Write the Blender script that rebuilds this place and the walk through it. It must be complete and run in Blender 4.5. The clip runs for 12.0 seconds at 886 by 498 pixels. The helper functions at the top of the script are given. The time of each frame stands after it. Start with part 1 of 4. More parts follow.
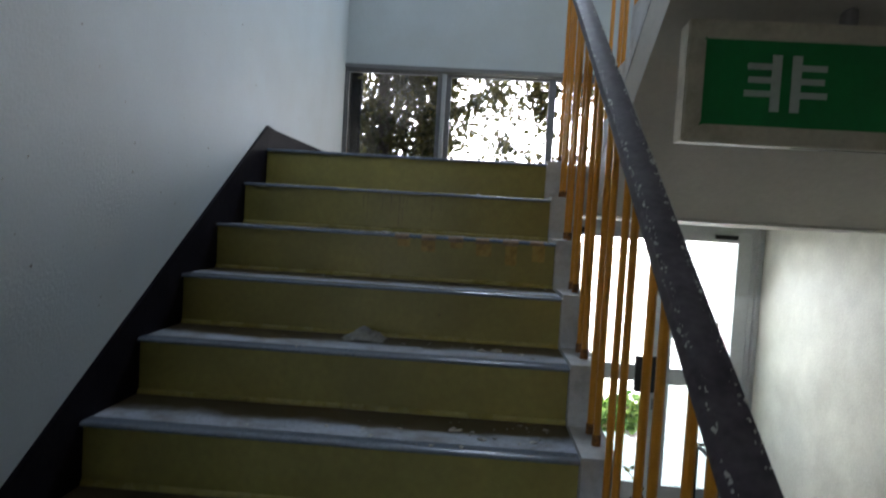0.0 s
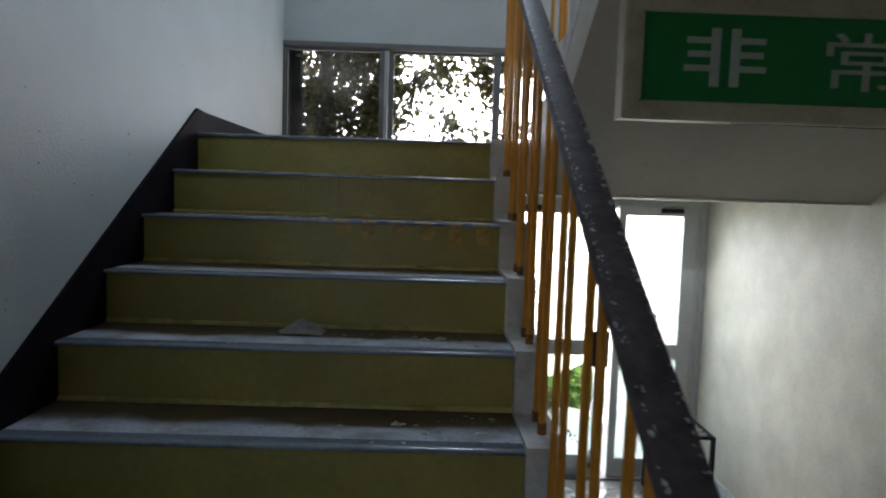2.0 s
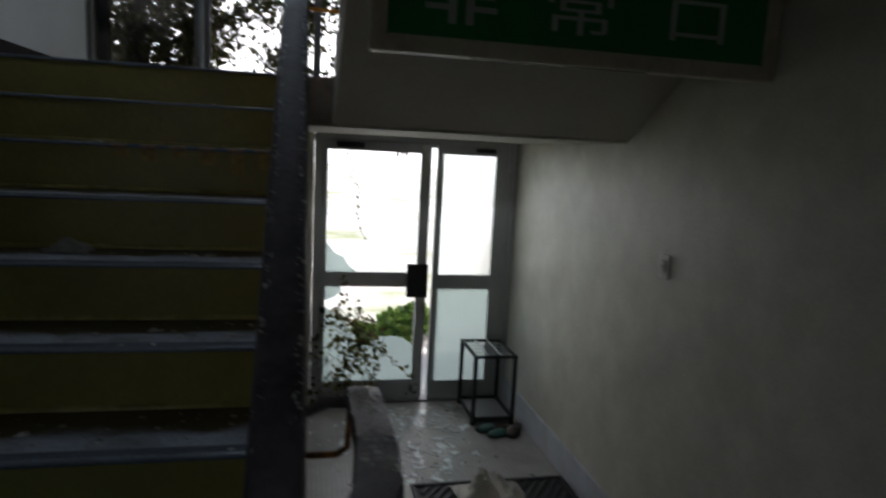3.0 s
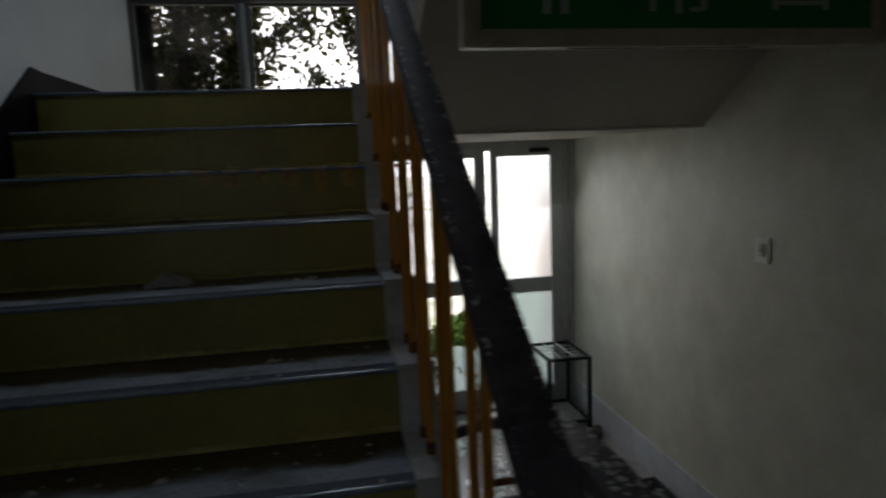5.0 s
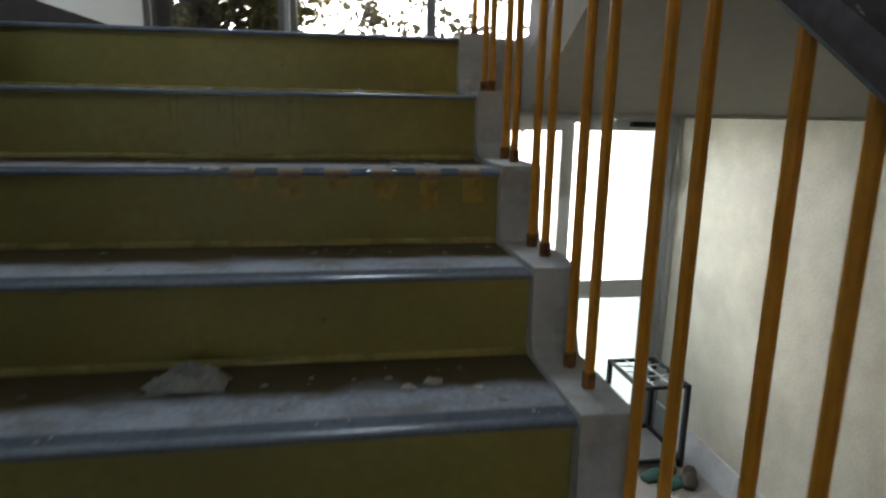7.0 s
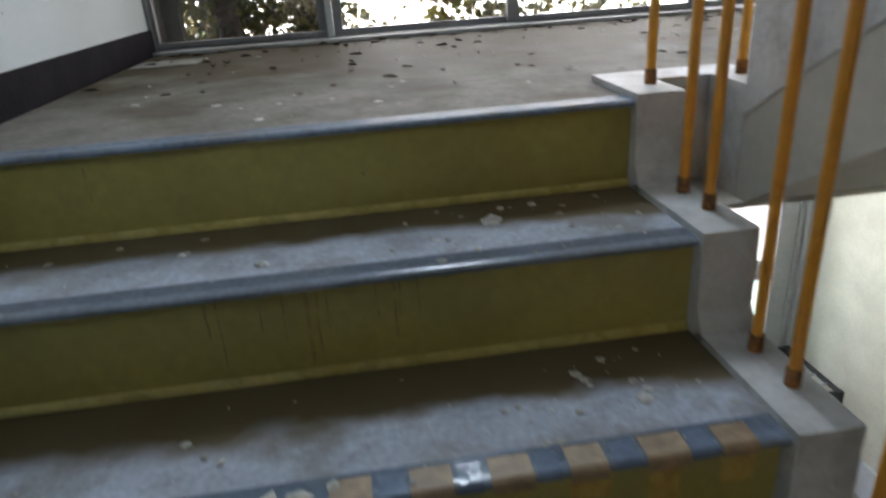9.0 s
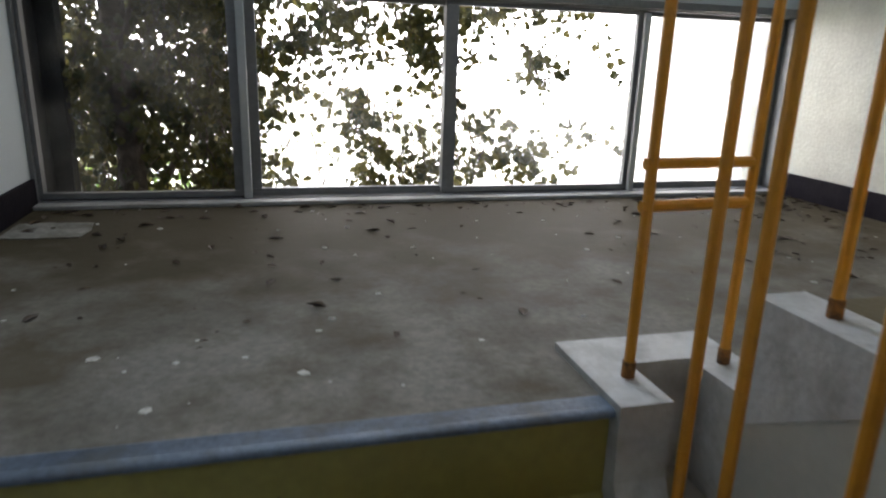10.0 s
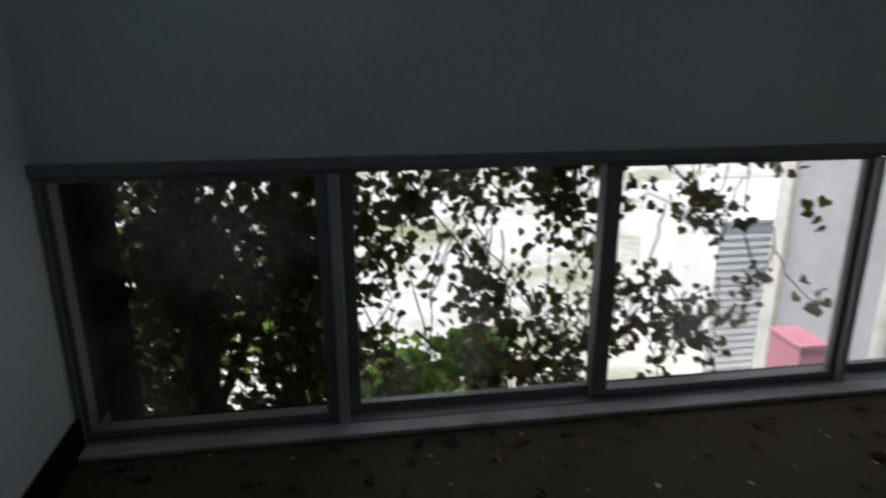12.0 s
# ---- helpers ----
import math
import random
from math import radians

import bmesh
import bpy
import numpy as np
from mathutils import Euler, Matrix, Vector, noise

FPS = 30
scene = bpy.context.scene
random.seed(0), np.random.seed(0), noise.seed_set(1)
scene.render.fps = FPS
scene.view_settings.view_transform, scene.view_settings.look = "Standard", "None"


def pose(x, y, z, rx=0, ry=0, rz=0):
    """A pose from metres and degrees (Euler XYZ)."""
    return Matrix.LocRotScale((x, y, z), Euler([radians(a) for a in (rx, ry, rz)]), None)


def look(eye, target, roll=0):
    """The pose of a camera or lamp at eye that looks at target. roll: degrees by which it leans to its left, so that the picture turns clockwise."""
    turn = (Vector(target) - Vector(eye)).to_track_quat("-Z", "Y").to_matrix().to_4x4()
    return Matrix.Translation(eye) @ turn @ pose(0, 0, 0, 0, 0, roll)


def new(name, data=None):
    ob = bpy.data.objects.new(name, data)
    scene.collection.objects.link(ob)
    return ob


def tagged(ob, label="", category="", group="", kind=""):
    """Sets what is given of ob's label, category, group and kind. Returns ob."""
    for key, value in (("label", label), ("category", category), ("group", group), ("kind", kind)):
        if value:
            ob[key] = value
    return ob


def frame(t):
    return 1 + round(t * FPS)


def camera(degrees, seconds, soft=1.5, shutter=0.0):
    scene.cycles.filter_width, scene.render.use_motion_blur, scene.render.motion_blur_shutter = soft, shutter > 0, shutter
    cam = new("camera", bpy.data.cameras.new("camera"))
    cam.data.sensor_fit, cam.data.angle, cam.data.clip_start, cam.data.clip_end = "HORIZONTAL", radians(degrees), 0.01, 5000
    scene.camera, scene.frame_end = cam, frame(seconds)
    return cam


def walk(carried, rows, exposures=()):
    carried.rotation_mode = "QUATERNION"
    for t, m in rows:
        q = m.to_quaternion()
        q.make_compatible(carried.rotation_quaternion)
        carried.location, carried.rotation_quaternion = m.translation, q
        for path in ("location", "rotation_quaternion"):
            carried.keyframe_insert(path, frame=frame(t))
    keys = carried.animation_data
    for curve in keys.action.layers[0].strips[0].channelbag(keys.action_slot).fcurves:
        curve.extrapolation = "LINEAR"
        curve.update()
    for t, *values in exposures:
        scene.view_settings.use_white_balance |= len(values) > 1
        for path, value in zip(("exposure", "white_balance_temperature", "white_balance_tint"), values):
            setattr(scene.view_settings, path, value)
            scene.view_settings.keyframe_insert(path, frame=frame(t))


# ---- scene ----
cam = camera(67.8, 12.0, 2.0, 0.4)
PATH = [
    (0, (1.038, -3.099, 1.476), (0.932, -1.104, 1.379), 3.4),
    (0.5, (1.013, -3.053, 1.422), (0.886, -1.071, 1.187), 4.3),
    (1, (1.011, -2.864, 1.428), (0.881, -0.891, 1.123), 3.9),
    (1.5, (1.025, -2.84, 1.457), (1.002, -0.851, 1.255), 2.5),
    (2, (1.085, -3.015, 1.5), (1.116, -1.022, 1.341), 1.9),
    (2.5, (1.255, -3.125, 1.503), (1.374, -1.132, 1.382), 2.2),
    (3, (1.408, -3.247, 1.437), (1.833, -1.315, 1.142), 3.0),
    (3.2, (1.434, -3.255, 1.433), (1.933, -1.346, 1.105), 3.3),
    (4.8, (1.248, -3.131, 1.423), (1.776, -1.237, 1.057), 1.9),
    (5, (1.16, -3.093, 1.418), (1.516, -1.144, 1.144), -2.2),
    (5.5, (1.053, -2.953, 1.385), (1.235, -1.004, 0.974), 0.8),
    (6, (1.007, -2.615, 1.378), (1.016, -0.652, 0.996), -0.9),
    (6.5, (0.924, -2.284, 1.453), (1.091, -0.342, 1.003), 0.8),
    (7, (0.937, -2.09, 1.557), (1.269, -0.167, 1.122), 1.2),
    (7.2, (0.937, -1.964, 1.606), (1.339, -0.049, 1.191), 0.6),
    (8.8, (0.841, -1.303, 1.969), (1.216, 0.496, 1.179), -2.4),
    (9, (0.81, -1.222, 2.01), (1.008, 0.606, 1.223), -4.0),
    (9.5, (0.747, -1.04, 2.193), (0.997, 0.833, 1.536), -2.1),
    (10, (0.808, -0.854, 2.285), (1.303, 1.005, 1.738), 1.8),
    (10.5, (0.786, -0.655, 2.419), (1.155, 1.227, 1.852), 1.6),
    (11, (0.717, -0.456, 2.634), (1.145, 1.401, 2.026), 1.7),
    (11.5, (0.78, -0.242, 2.752), (1.264, 1.604, 2.154), 0.9),
    (12, (0.747, -0.019, 2.819), (1.038, 1.869, 2.226), -0.1),
]
walk(cam, [(t, look(eye, target, roll)) for t, eye, target, roll in PATH],
     [(0.0, 2.3, 6250, 15), (1.0, 2.4, 6400, 15), (2.0, 2.1, 6350, 15), (2.5, 1.6, 6350, 15), (3.2, -0.05, 6450, 15), (5.0, 0.2, 6650, 14), (5.5, 0.85, 6700, 14),
      (6.0, 1.5, 6700, 15), (6.5, 2.25, 6850, 14), (7.2, 2.1, 6850, 14), (9.0, 2.5, 6600, 15), (9.6, 2.4, 6600, 15), (10.0, 1.8, 6600, 15), (10.5, 0.5, 6500, 14),
      (11.0, -0.3, 6350, 13), (12.0, -0.4, 6300, 13)])

# ---------------------------------------------------------------- light
world = bpy.data.worlds.new("world")
scene.world = world
world.use_nodes = True
wn = world.node_tree
sky = wn.nodes.new("ShaderNodeTexSky")
sky.sky_type = "NISHITA"
sky.sun_disc = False
sky.sun_elevation = radians(62)
sky.sun_rotation = radians(-109)
wn.links.new(sky.outputs[0], wn.nodes["Background"].inputs[0])
wn.nodes["Background"].inputs[1].default_value = 0.15

sun_data = bpy.data.lights.new("sun", "SUN")
sun_data.energy = 5.0
sun_data.angle = radians(1.0)
sun_data.color = (1.0, 0.95, 0.87)
sun = new("sun", sun_data)
sun.matrix_world = look((-5.0, -1.75, 10.0), (0.0, 0.0, 0.0))


def area(name, x, y, z, w, h, energy, target, color=(1, 1, 1)):
    d = bpy.data.lights.new(name, "AREA")
    d.shape, d.size, d.size_y, d.energy, d.color = "RECTANGLE", w, h, energy, color
    ob = new(name, d)
    ob.matrix_world = look((x, y, z), target)
    return ob


area("window_daylight", 1.55, 1.86, 2.15, 3.0, 0.70, 0.9, (1.5, -1.0, 1.9), (1.0, 0.97, 0.88))
area("door_daylight", 2.25, 2.02, 0.75, 1.4, 1.5, 2.7, (2.30, 1.1, -0.4), (0.90, 0.96, 1.0))
# unseen opening assumed above the landing, placed to match the nosing glints
area("upper_landing_daylight", 1.24, 1.80, 4.4, 0.5, 1.0, 12.0, (1.3, -1.6, 1.6), (0.72, 0.87, 1.0))
# weak fill from behind, no real source; the corridor opening is added for it
area("corridor_fill", -0.6, -6.58, 1.55, 1.6, 1.3, 0.35, (0.9, -1.0, 1.4), (0.97, 0.99, 1.0))
# fill lamp behind an unseen opening added high in the right wall
area("upper_right_fill", 3.16, -2.95, 4.2, 1.4, 1.0, 9.0, (1.0, 1.2, 2.5), (0.66, 0.83, 1.0))

# ---------------------------------------------------------------- materials


def material(name, color, rough=0.6, metal=0.0, var=0.12, scale=6.0, bump=0.15, bscale=60.0,
             stain=None, sscale=3.0, samount=0.5, spec=0.5, bdist=0.01, coord="Object"):
    """A painted or raw surface: base colour, grain at two scales, optional stains of another colour, fine relief."""
    m = bpy.data.materials.new(name)
    m.use_nodes = True
    nt = m.node_tree
    nd, ln = nt.nodes, nt.links
    b = nd["Principled BSDF"]
    geo = nd.new("ShaderNodeNewGeometry")
    co = geo.outputs["Position"]
    n1 = nd.new("ShaderNodeTexNoise")
    n1.inputs["Scale"].default_value, n1.inputs["Detail"].default_value = scale, 6
    ln.new(co, n1.inputs["Vector"])
    n2 = nd.new("ShaderNodeTexNoise")
    n2.inputs["Scale"].default_value, n2.inputs["Detail"].default_value = bscale, 4
    ln.new(co, n2.inputs["Vector"])
    ramp = nd.new("ShaderNodeValToRGB")
    e = ramp.color_ramp.elements
    e[0].position, e[1].position = 0.3, 0.7
    e[0].color = (*[c * (1 - var) for c in color], 1)
    e[1].color = (*[min(1, c * (1 + var)) for c in color], 1)
    ln.new(n1.outputs["Fac"], ramp.inputs["Fac"])
    out = ramp.outputs["Color"]
    mix = nd.new("ShaderNodeMix")
    mix.data_type, mix.blend_type = "RGBA", "OVERLAY"
    mix.inputs[0].default_value = min(0.6, var * 2)
    ln.new(out, mix.inputs[6])
    ln.new(n2.outputs["Fac"], mix.inputs[7])
    out = mix.outputs[2]
    if stain:
        n3 = nd.new("ShaderNodeTexNoise")
        n3.inputs["Scale"].default_value, n3.inputs["Detail"].default_value = sscale, 8
        n3.inputs["Roughness"].default_value = 0.65
        ln.new(co, n3.inputs["Vector"])
        r3 = nd.new("ShaderNodeValToRGB")
        r3.color_ramp.elements[0].position, r3.color_ramp.elements[1].position = 0.46, 0.64
        r3.color_ramp.elements[0].color = (0, 0, 0, 1)
        r3.color_ramp.elements[1].color = (samount, samount, samount, 1)
        ln.new(n3.outputs["Fac"], r3.inputs["Fac"])
        m3 = nd.new("ShaderNodeMix")
        m3.data_type = "RGBA"
        ln.new(r3.outputs["Color"], m3.inputs[0])
        ln.new(out, m3.inputs[6])
        m3.inputs[7].default_value = (*stain, 1)
        out = m3.outputs[2]
    ln.new(out, b.inputs["Base Color"])
    rr = nd.new("ShaderNodeMapRange")
    rr.inputs[3].default_value, rr.inputs[4].default_value = max(0.02, rough - 0.12), min(1, rough + 0.12)
    ln.new(n1.outputs["Fac"], rr.inputs[0])
    ln.new(rr.outputs[0], b.inputs["Roughness"])
    b.inputs["Metallic"].default_value = metal
    b.inputs["Specular IOR Level"].default_value = spec
    bp = nd.new("ShaderNodeBump")
    bp.inputs["Strength"].default_value, bp.inputs["Distance"].default_value = bump, bdist
    ln.new(n2.outputs["Fac"], bp.inputs["Height"])
    ln.new(bp.outputs["Normal"], b.inputs["Normal"])
    return m


M_WALL = material("stucco_white", (0.585, 0.63, 0.645), 0.55, var=0.05, scale=2.5, bump=0.32, bscale=95, bdist=0.005,
                  stain=(0.5, 0.5, 0.46), sscale=1.6, samount=0.25)
M_CREAM = material("paint_cream", (0.54, 0.53, 0.46), 0.38, var=0.10, scale=5.5, bump=0.34, bscale=70, bdist=0.005,
                   stain=(0.38, 0.36, 0.30), sscale=3.2, samount=0.4)
M_SOFFIT = material("soffit_paint", (0.50, 0.48, 0.42), 0.7, var=0.06, scale=2, bump=0.2, bscale=40, bdist=0.004,
                    stain=(0.34, 0.32, 0.27), sscale=1.8, samount=0.3)
# darkened paint on unseen surfaces, keeps their bounce light low
M_LOW_BOUNCE = material("low_bounce_paint", (0.32, 0.31, 0.28), 0.8, var=0.08, scale=2, bump=0.2, bscale=40, bdist=0.004)
M_FLOOR = material("dusty_vinyl", (0.20, 0.20, 0.20), 0.7, var=0.2, scale=3, bump=0.25, bscale=70, bdist=0.004,
                   stain=(0.115, 0.095, 0.06), sscale=1.7, samount=0.85, spec=0.25)
M_TREAD = material("tread_vinyl", (0.37, 0.395, 0.45), 0.5, var=0.2, scale=5, bump=0.25, bscale=80, bdist=0.004,
                   stain=(0.17, 0.15, 0.115), sscale=8.0, samount=0.7, spec=0.15)


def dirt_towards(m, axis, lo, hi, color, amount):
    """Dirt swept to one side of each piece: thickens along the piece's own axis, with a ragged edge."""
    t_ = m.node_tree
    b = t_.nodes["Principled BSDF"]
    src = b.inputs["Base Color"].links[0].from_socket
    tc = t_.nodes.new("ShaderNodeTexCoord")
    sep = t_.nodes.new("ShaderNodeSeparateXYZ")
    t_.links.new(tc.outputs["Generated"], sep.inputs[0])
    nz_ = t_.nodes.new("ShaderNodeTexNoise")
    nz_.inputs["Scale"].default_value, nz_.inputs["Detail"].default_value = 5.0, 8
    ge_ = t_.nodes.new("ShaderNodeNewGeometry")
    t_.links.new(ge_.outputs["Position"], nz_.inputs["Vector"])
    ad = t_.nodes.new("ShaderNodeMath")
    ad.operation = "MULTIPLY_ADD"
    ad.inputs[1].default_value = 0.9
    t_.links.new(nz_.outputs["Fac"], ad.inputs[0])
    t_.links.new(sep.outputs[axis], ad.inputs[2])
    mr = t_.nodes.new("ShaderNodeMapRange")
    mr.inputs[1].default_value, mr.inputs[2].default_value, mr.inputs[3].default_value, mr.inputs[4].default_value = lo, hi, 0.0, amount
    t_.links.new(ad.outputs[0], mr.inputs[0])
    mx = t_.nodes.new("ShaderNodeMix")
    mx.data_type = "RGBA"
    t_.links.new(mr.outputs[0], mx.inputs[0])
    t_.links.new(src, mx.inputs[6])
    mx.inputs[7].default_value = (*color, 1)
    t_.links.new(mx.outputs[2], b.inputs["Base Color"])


dirt_towards(M_TREAD, 1, 0.76, 0.96, (0.125, 0.09, 0.038), 0.95)
M_LAND = material("landing_vinyl", (0.20, 0.182, 0.156), 0.7, var=0.22, scale=3, bump=0.25, bscale=70, bdist=0.004,
                  stain=(0.095, 0.075, 0.048), sscale=4.0, samount=0.85, spec=0.08)
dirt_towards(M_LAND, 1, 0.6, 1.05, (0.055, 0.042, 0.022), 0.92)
M_NOSE = material("nosing_rubber", (0.19, 0.22, 0.265), 0.22, var=0.2, scale=9, bump=0.15, bscale=90, bdist=0.003,
                  stain=(0.13, 0.13, 0.13), sscale=9, samount=0.5)
M_NOSE_WORN = material("nosing_rubber_worn", (0.15, 0.185, 0.24), 0.42, var=0.25, scale=9, bump=0.2, bscale=90, bdist=0.003,
                       stain=(0.12, 0.11, 0.09), sscale=8, samount=0.6, spec=0.3)
M_NOSE_BLUE = material("nosing_rubber_clean", (0.15, 0.185, 0.24), 0.16, var=0.2, scale=9, bump=0.12, bscale=90, bdist=0.003,
                       stain=(0.22, 0.225, 0.23), sscale=8, samount=0.5)
M_RISER = material("riser_vinyl_olive", (0.35, 0.297, 0.076), 0.34, var=0.1, scale=4, bump=0.08, bscale=50, bdist=0.003,
                   stain=(0.28, 0.225, 0.062), sscale=2.6, samount=0.5)
M_COVE = material("cove_line", (0.43, 0.36, 0.11), 0.28, var=0.15, scale=12, bump=0.05)
M_SKIRT = material("skirting_dark", (0.012, 0.010, 0.014), 0.6, var=0.15, scale=8, bump=0.1,
                   stain=(0.026, 0.022, 0.026), sscale=6, samount=0.4, spec=0.04)
M_CONC = material("cap_concrete", (0.54, 0.535, 0.52), 0.6, var=0.08, scale=8, bump=0.5, bscale=70, bdist=0.004,
                  stain=(0.27, 0.255, 0.23), sscale=9, samount=0.6)
M_ORANGE = material("orange_enamel", (0.66, 0.275, 0.025), 0.33, var=0.07, scale=14, bump=0.08, bscale=120, bdist=0.002,
                    stain=(0.30, 0.12, 0.02), sscale=34, samount=0.22)
M_RAIL = material("handrail_vinyl", (0.085, 0.068, 0.078), 0.52, var=0.3, scale=14, bump=0.25, bscale=60, bdist=0.004,
                  stain=(0.16, 0.15, 0.14), sscale=16, samount=0.3, spec=0.2)
M_ALU = material("aluminium", (0.46, 0.48, 0.49), 0.42, metal=0.35, var=0.06, scale=10, bump=0.05)
M_ALUD = material("aluminium_aged", (0.20, 0.20, 0.205), 0.5, metal=0.3, var=0.1, scale=10, bump=0.08)
M_EXFLOOR = material("exit_floor", (0.40, 0.385, 0.37), 0.34, var=0.12, scale=5, bump=0.2, bscale=60,
                     stain=(0.22, 0.19, 0.15), sscale=3, samount=0.5)


def mosaic(m, size, joint, amount):
    """Small square tiles with darker joints, laid over a floor material."""
    t_ = m.node_tree
    b = t_.nodes["Principled BSDF"]
    src = b.inputs["Base Color"].links[0].from_socket
    ge_ = t_.nodes.new("ShaderNodeNewGeometry")
    br = t_.nodes.new("ShaderNodeTexBrick")
    br.offset = 0.0
    br.inputs["Color1"].default_value = br.inputs["Color2"].default_value = (0, 0, 0, 1)
    br.inputs["Mortar"].default_value = (amount, amount, amount, 1)
    br.inputs["Scale"].default_value = 1.0
    br.inputs["Mortar Size"].default_value = joint
    br.inputs["Brick Width"].default_value = br.inputs["Row Height"].default_value = size
    t_.links.new(ge_.outputs["Position"], br.inputs["Vector"])
    mx = t_.nodes.new("ShaderNodeMix")
    mx.data_type = "RGBA"
    t_.links.new(br.outputs["Color"], mx.inputs[0])
    t_.links.new(src, mx.inputs[6])
    mx.inputs[7].default_value = (0.10, 0.09, 0.08, 1)
    t_.links.new(mx.outputs[2], b.inputs["Base Color"])


mosaic(M_EXFLOOR, 0.03, 0.0025, 0.32)
M_DARK = material("dark_rough", (0.014, 0.014, 0.016), 0.7, var=0.2, scale=10, bump=0.2)
M_WHITE = material("white_paint", (0.75, 0.74, 0.70), 0.45, var=0.06, scale=12, bump=0.1,
                   stain=(0.5, 0.46, 0.38), sscale=9, samount=0.4)
M_FRAME = material("sign_frame_cream", (0.50, 0.47, 0.37), 0.5, var=0.08, scale=12, bump=0.15,
                   stain=(0.30, 0.26, 0.18), sscale=11, samount=0.5)
M_GREEN = material("sign_green", (0.012, 0.20, 0.055), 0.35, var=0.08, scale=5, bump=0.03)
M_SIGNTXT = material("sign_letters", (0.42, 0.48, 0.44), 0.4, var=0.06, scale=9, bump=0.05)

# ---------------------------------------------------------------- mesh helpers


def add_box(bm, x0, x1, y0, y1, z0, z1, bev=0.0, seg=2):
    r = bmesh.ops.create_cube(bm, size=1.0)
    vs = r["verts"]
    for v in vs:
        v.co = Vector(((x0 + x1) / 2 + v.co.x * (x1 - x0), (y0 + y1) / 2 + v.co.y * (y1 - y0),
                       (z0 + z1) / 2 + v.co.z * (z1 - z0)))
    if bev:
        es = {e for v in vs for e in v.link_edges}
        bmesh.ops.bevel(bm, geom=list(es), offset=bev, segments=seg, affect="EDGES", profile=0.6)


def box(x0, x1, y0, y1, z0, z1, bev=0.0, seg=2):
    bm = bmesh.new()
    add_box(bm, x0, x1, y0, y1, z0, z1, bev, seg)
    return bm


def prism(pts, a, x0, x1):
    """A polygon of (y, z) pairs swept along x from x0 to x1 (a='x'), or of (x, z) pairs along y, or (x, y) along z."""
    bm = bmesh.new()

    def at(p, q):
        return {"x": (q, p[0], p[1]), "y": (p[0], q, p[1]), "z": (p[0], p[1], q)}[a]
    va = [bm.verts.new(at(p, x0)) for p in pts]
    vb = [bm.verts.new(at(p, x1)) for p in pts]
    bm.faces.new(va)
    bm.faces.new(vb[::-1])
    n = len(pts)
    for i in range(n):
        bm.faces.new((va[i], vb[i], vb[(i + 1) % n], va[(i + 1) % n]))
    bmesh.ops.recalc_face_normals(bm, faces=bm.faces)
    return bm


def tube(path, w, h=None, seg=8, square=False, power=1.0):
    """A bar of width w and height h along a line of points."""
    h = h or w
    bm = bmesh.new()
    pts = [Vector(p) for p in path]
    rings = []
    for i, p in enumerate(pts):
        d = (pts[min(i + 1, len(pts) - 1)] - pts[max(i - 1, 0)]).normalized()
        side = d.cross(Vector((0, 0, 1)))
        side = Vector((1, 0, 0)) if side.length < 1e-3 else side.normalized()
        up = side.cross(d).normalized()
        ring = []
        for k in range(seg):
            a = 2 * math.pi * (k + 0.5) / seg
            c, s_ = math.cos(a), math.sin(a)
            if square:
                m_ = max(abs(c), abs(s_)) ** power
                c, s_ = c / m_, s_ / m_
            ring.append(bm.verts.new(p + side * (c * w / 2) + up * (s_ * h / 2)))
        rings.append(ring)
    for r0, r1 in zip(rings, rings[1:]):
        for k in range(seg):
            bm.faces.new((r0[k], r0[(k + 1) % seg], r1[(k + 1) % seg], r1[k]))
    bm.faces.new(rings[0][::-1])
    bm.faces.new(rings[-1])
    bmesh.ops.recalc_face_normals(bm, faces=bm.faces)
    return bm


def mesh_of(name, bm, mat, smooth=False):
    me = bpy.data.meshes.new(name)
    bm.to_mesh(me)
    bm.free()
    me.materials.append(mat)
    if smooth:
        for p in me.polygons:
            p.use_smooth = True
        me.set_sharp_from_angle(angle=radians(40))
    return me


def part(name, bm, mat, parent=None, label="", smooth=False):
    ob = new(name, mesh_of(name, bm, mat, smooth))
    if parent is not None:
        ob.parent = parent
        ob.matrix_parent_inverse = parent.matrix_world.inverted()
    return tagged(ob, label)


def empty(name, x, y, z, label, category, group="", kind=""):
    ob = new(name)
    ob.empty_display_size = 0.1
    ob.matrix_world = Matrix.Translation((x, y, z))
    bpy.context.view_layer.update()
    return tagged(ob, label, category, group, kind)


def structure(name, bm, mat, label, category):
    return tagged(part(name, bm, mat), label, category, "", "structure")


# ---------------------------------------------------------------- the stairwell
XR = 3.06          # right wall
YW = 1.70          # inner face of the outside wall
L = 1.75           # landing
R, T = 0.175, 0.2845
XT = 1.332         # right end of the treads
ZE = -0.55         # exit floor
CEIL = 5.2
YC, YB = -3.75, -6.5   # unseen corridor added at the foot of the stairs to swallow light
XC0, XC1 = -7.0, 10.0

structure("wall_left", box(-0.2, 0, YC, 1.92, -0.8, CEIL), M_WALL, "rough white stucco wall beside the stairs", "wall")
# the gap high up is unseen, added to let the fill lamp in
wr = bmesh.new()
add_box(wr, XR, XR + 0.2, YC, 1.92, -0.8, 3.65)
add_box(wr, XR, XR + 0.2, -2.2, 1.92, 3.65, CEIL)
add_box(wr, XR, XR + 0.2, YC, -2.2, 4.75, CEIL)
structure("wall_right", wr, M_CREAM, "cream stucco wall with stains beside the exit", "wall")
wo = bmesh.new()
add_box(wo, 0, XR, YW, YW + 0.2, 2.535, 3.9)
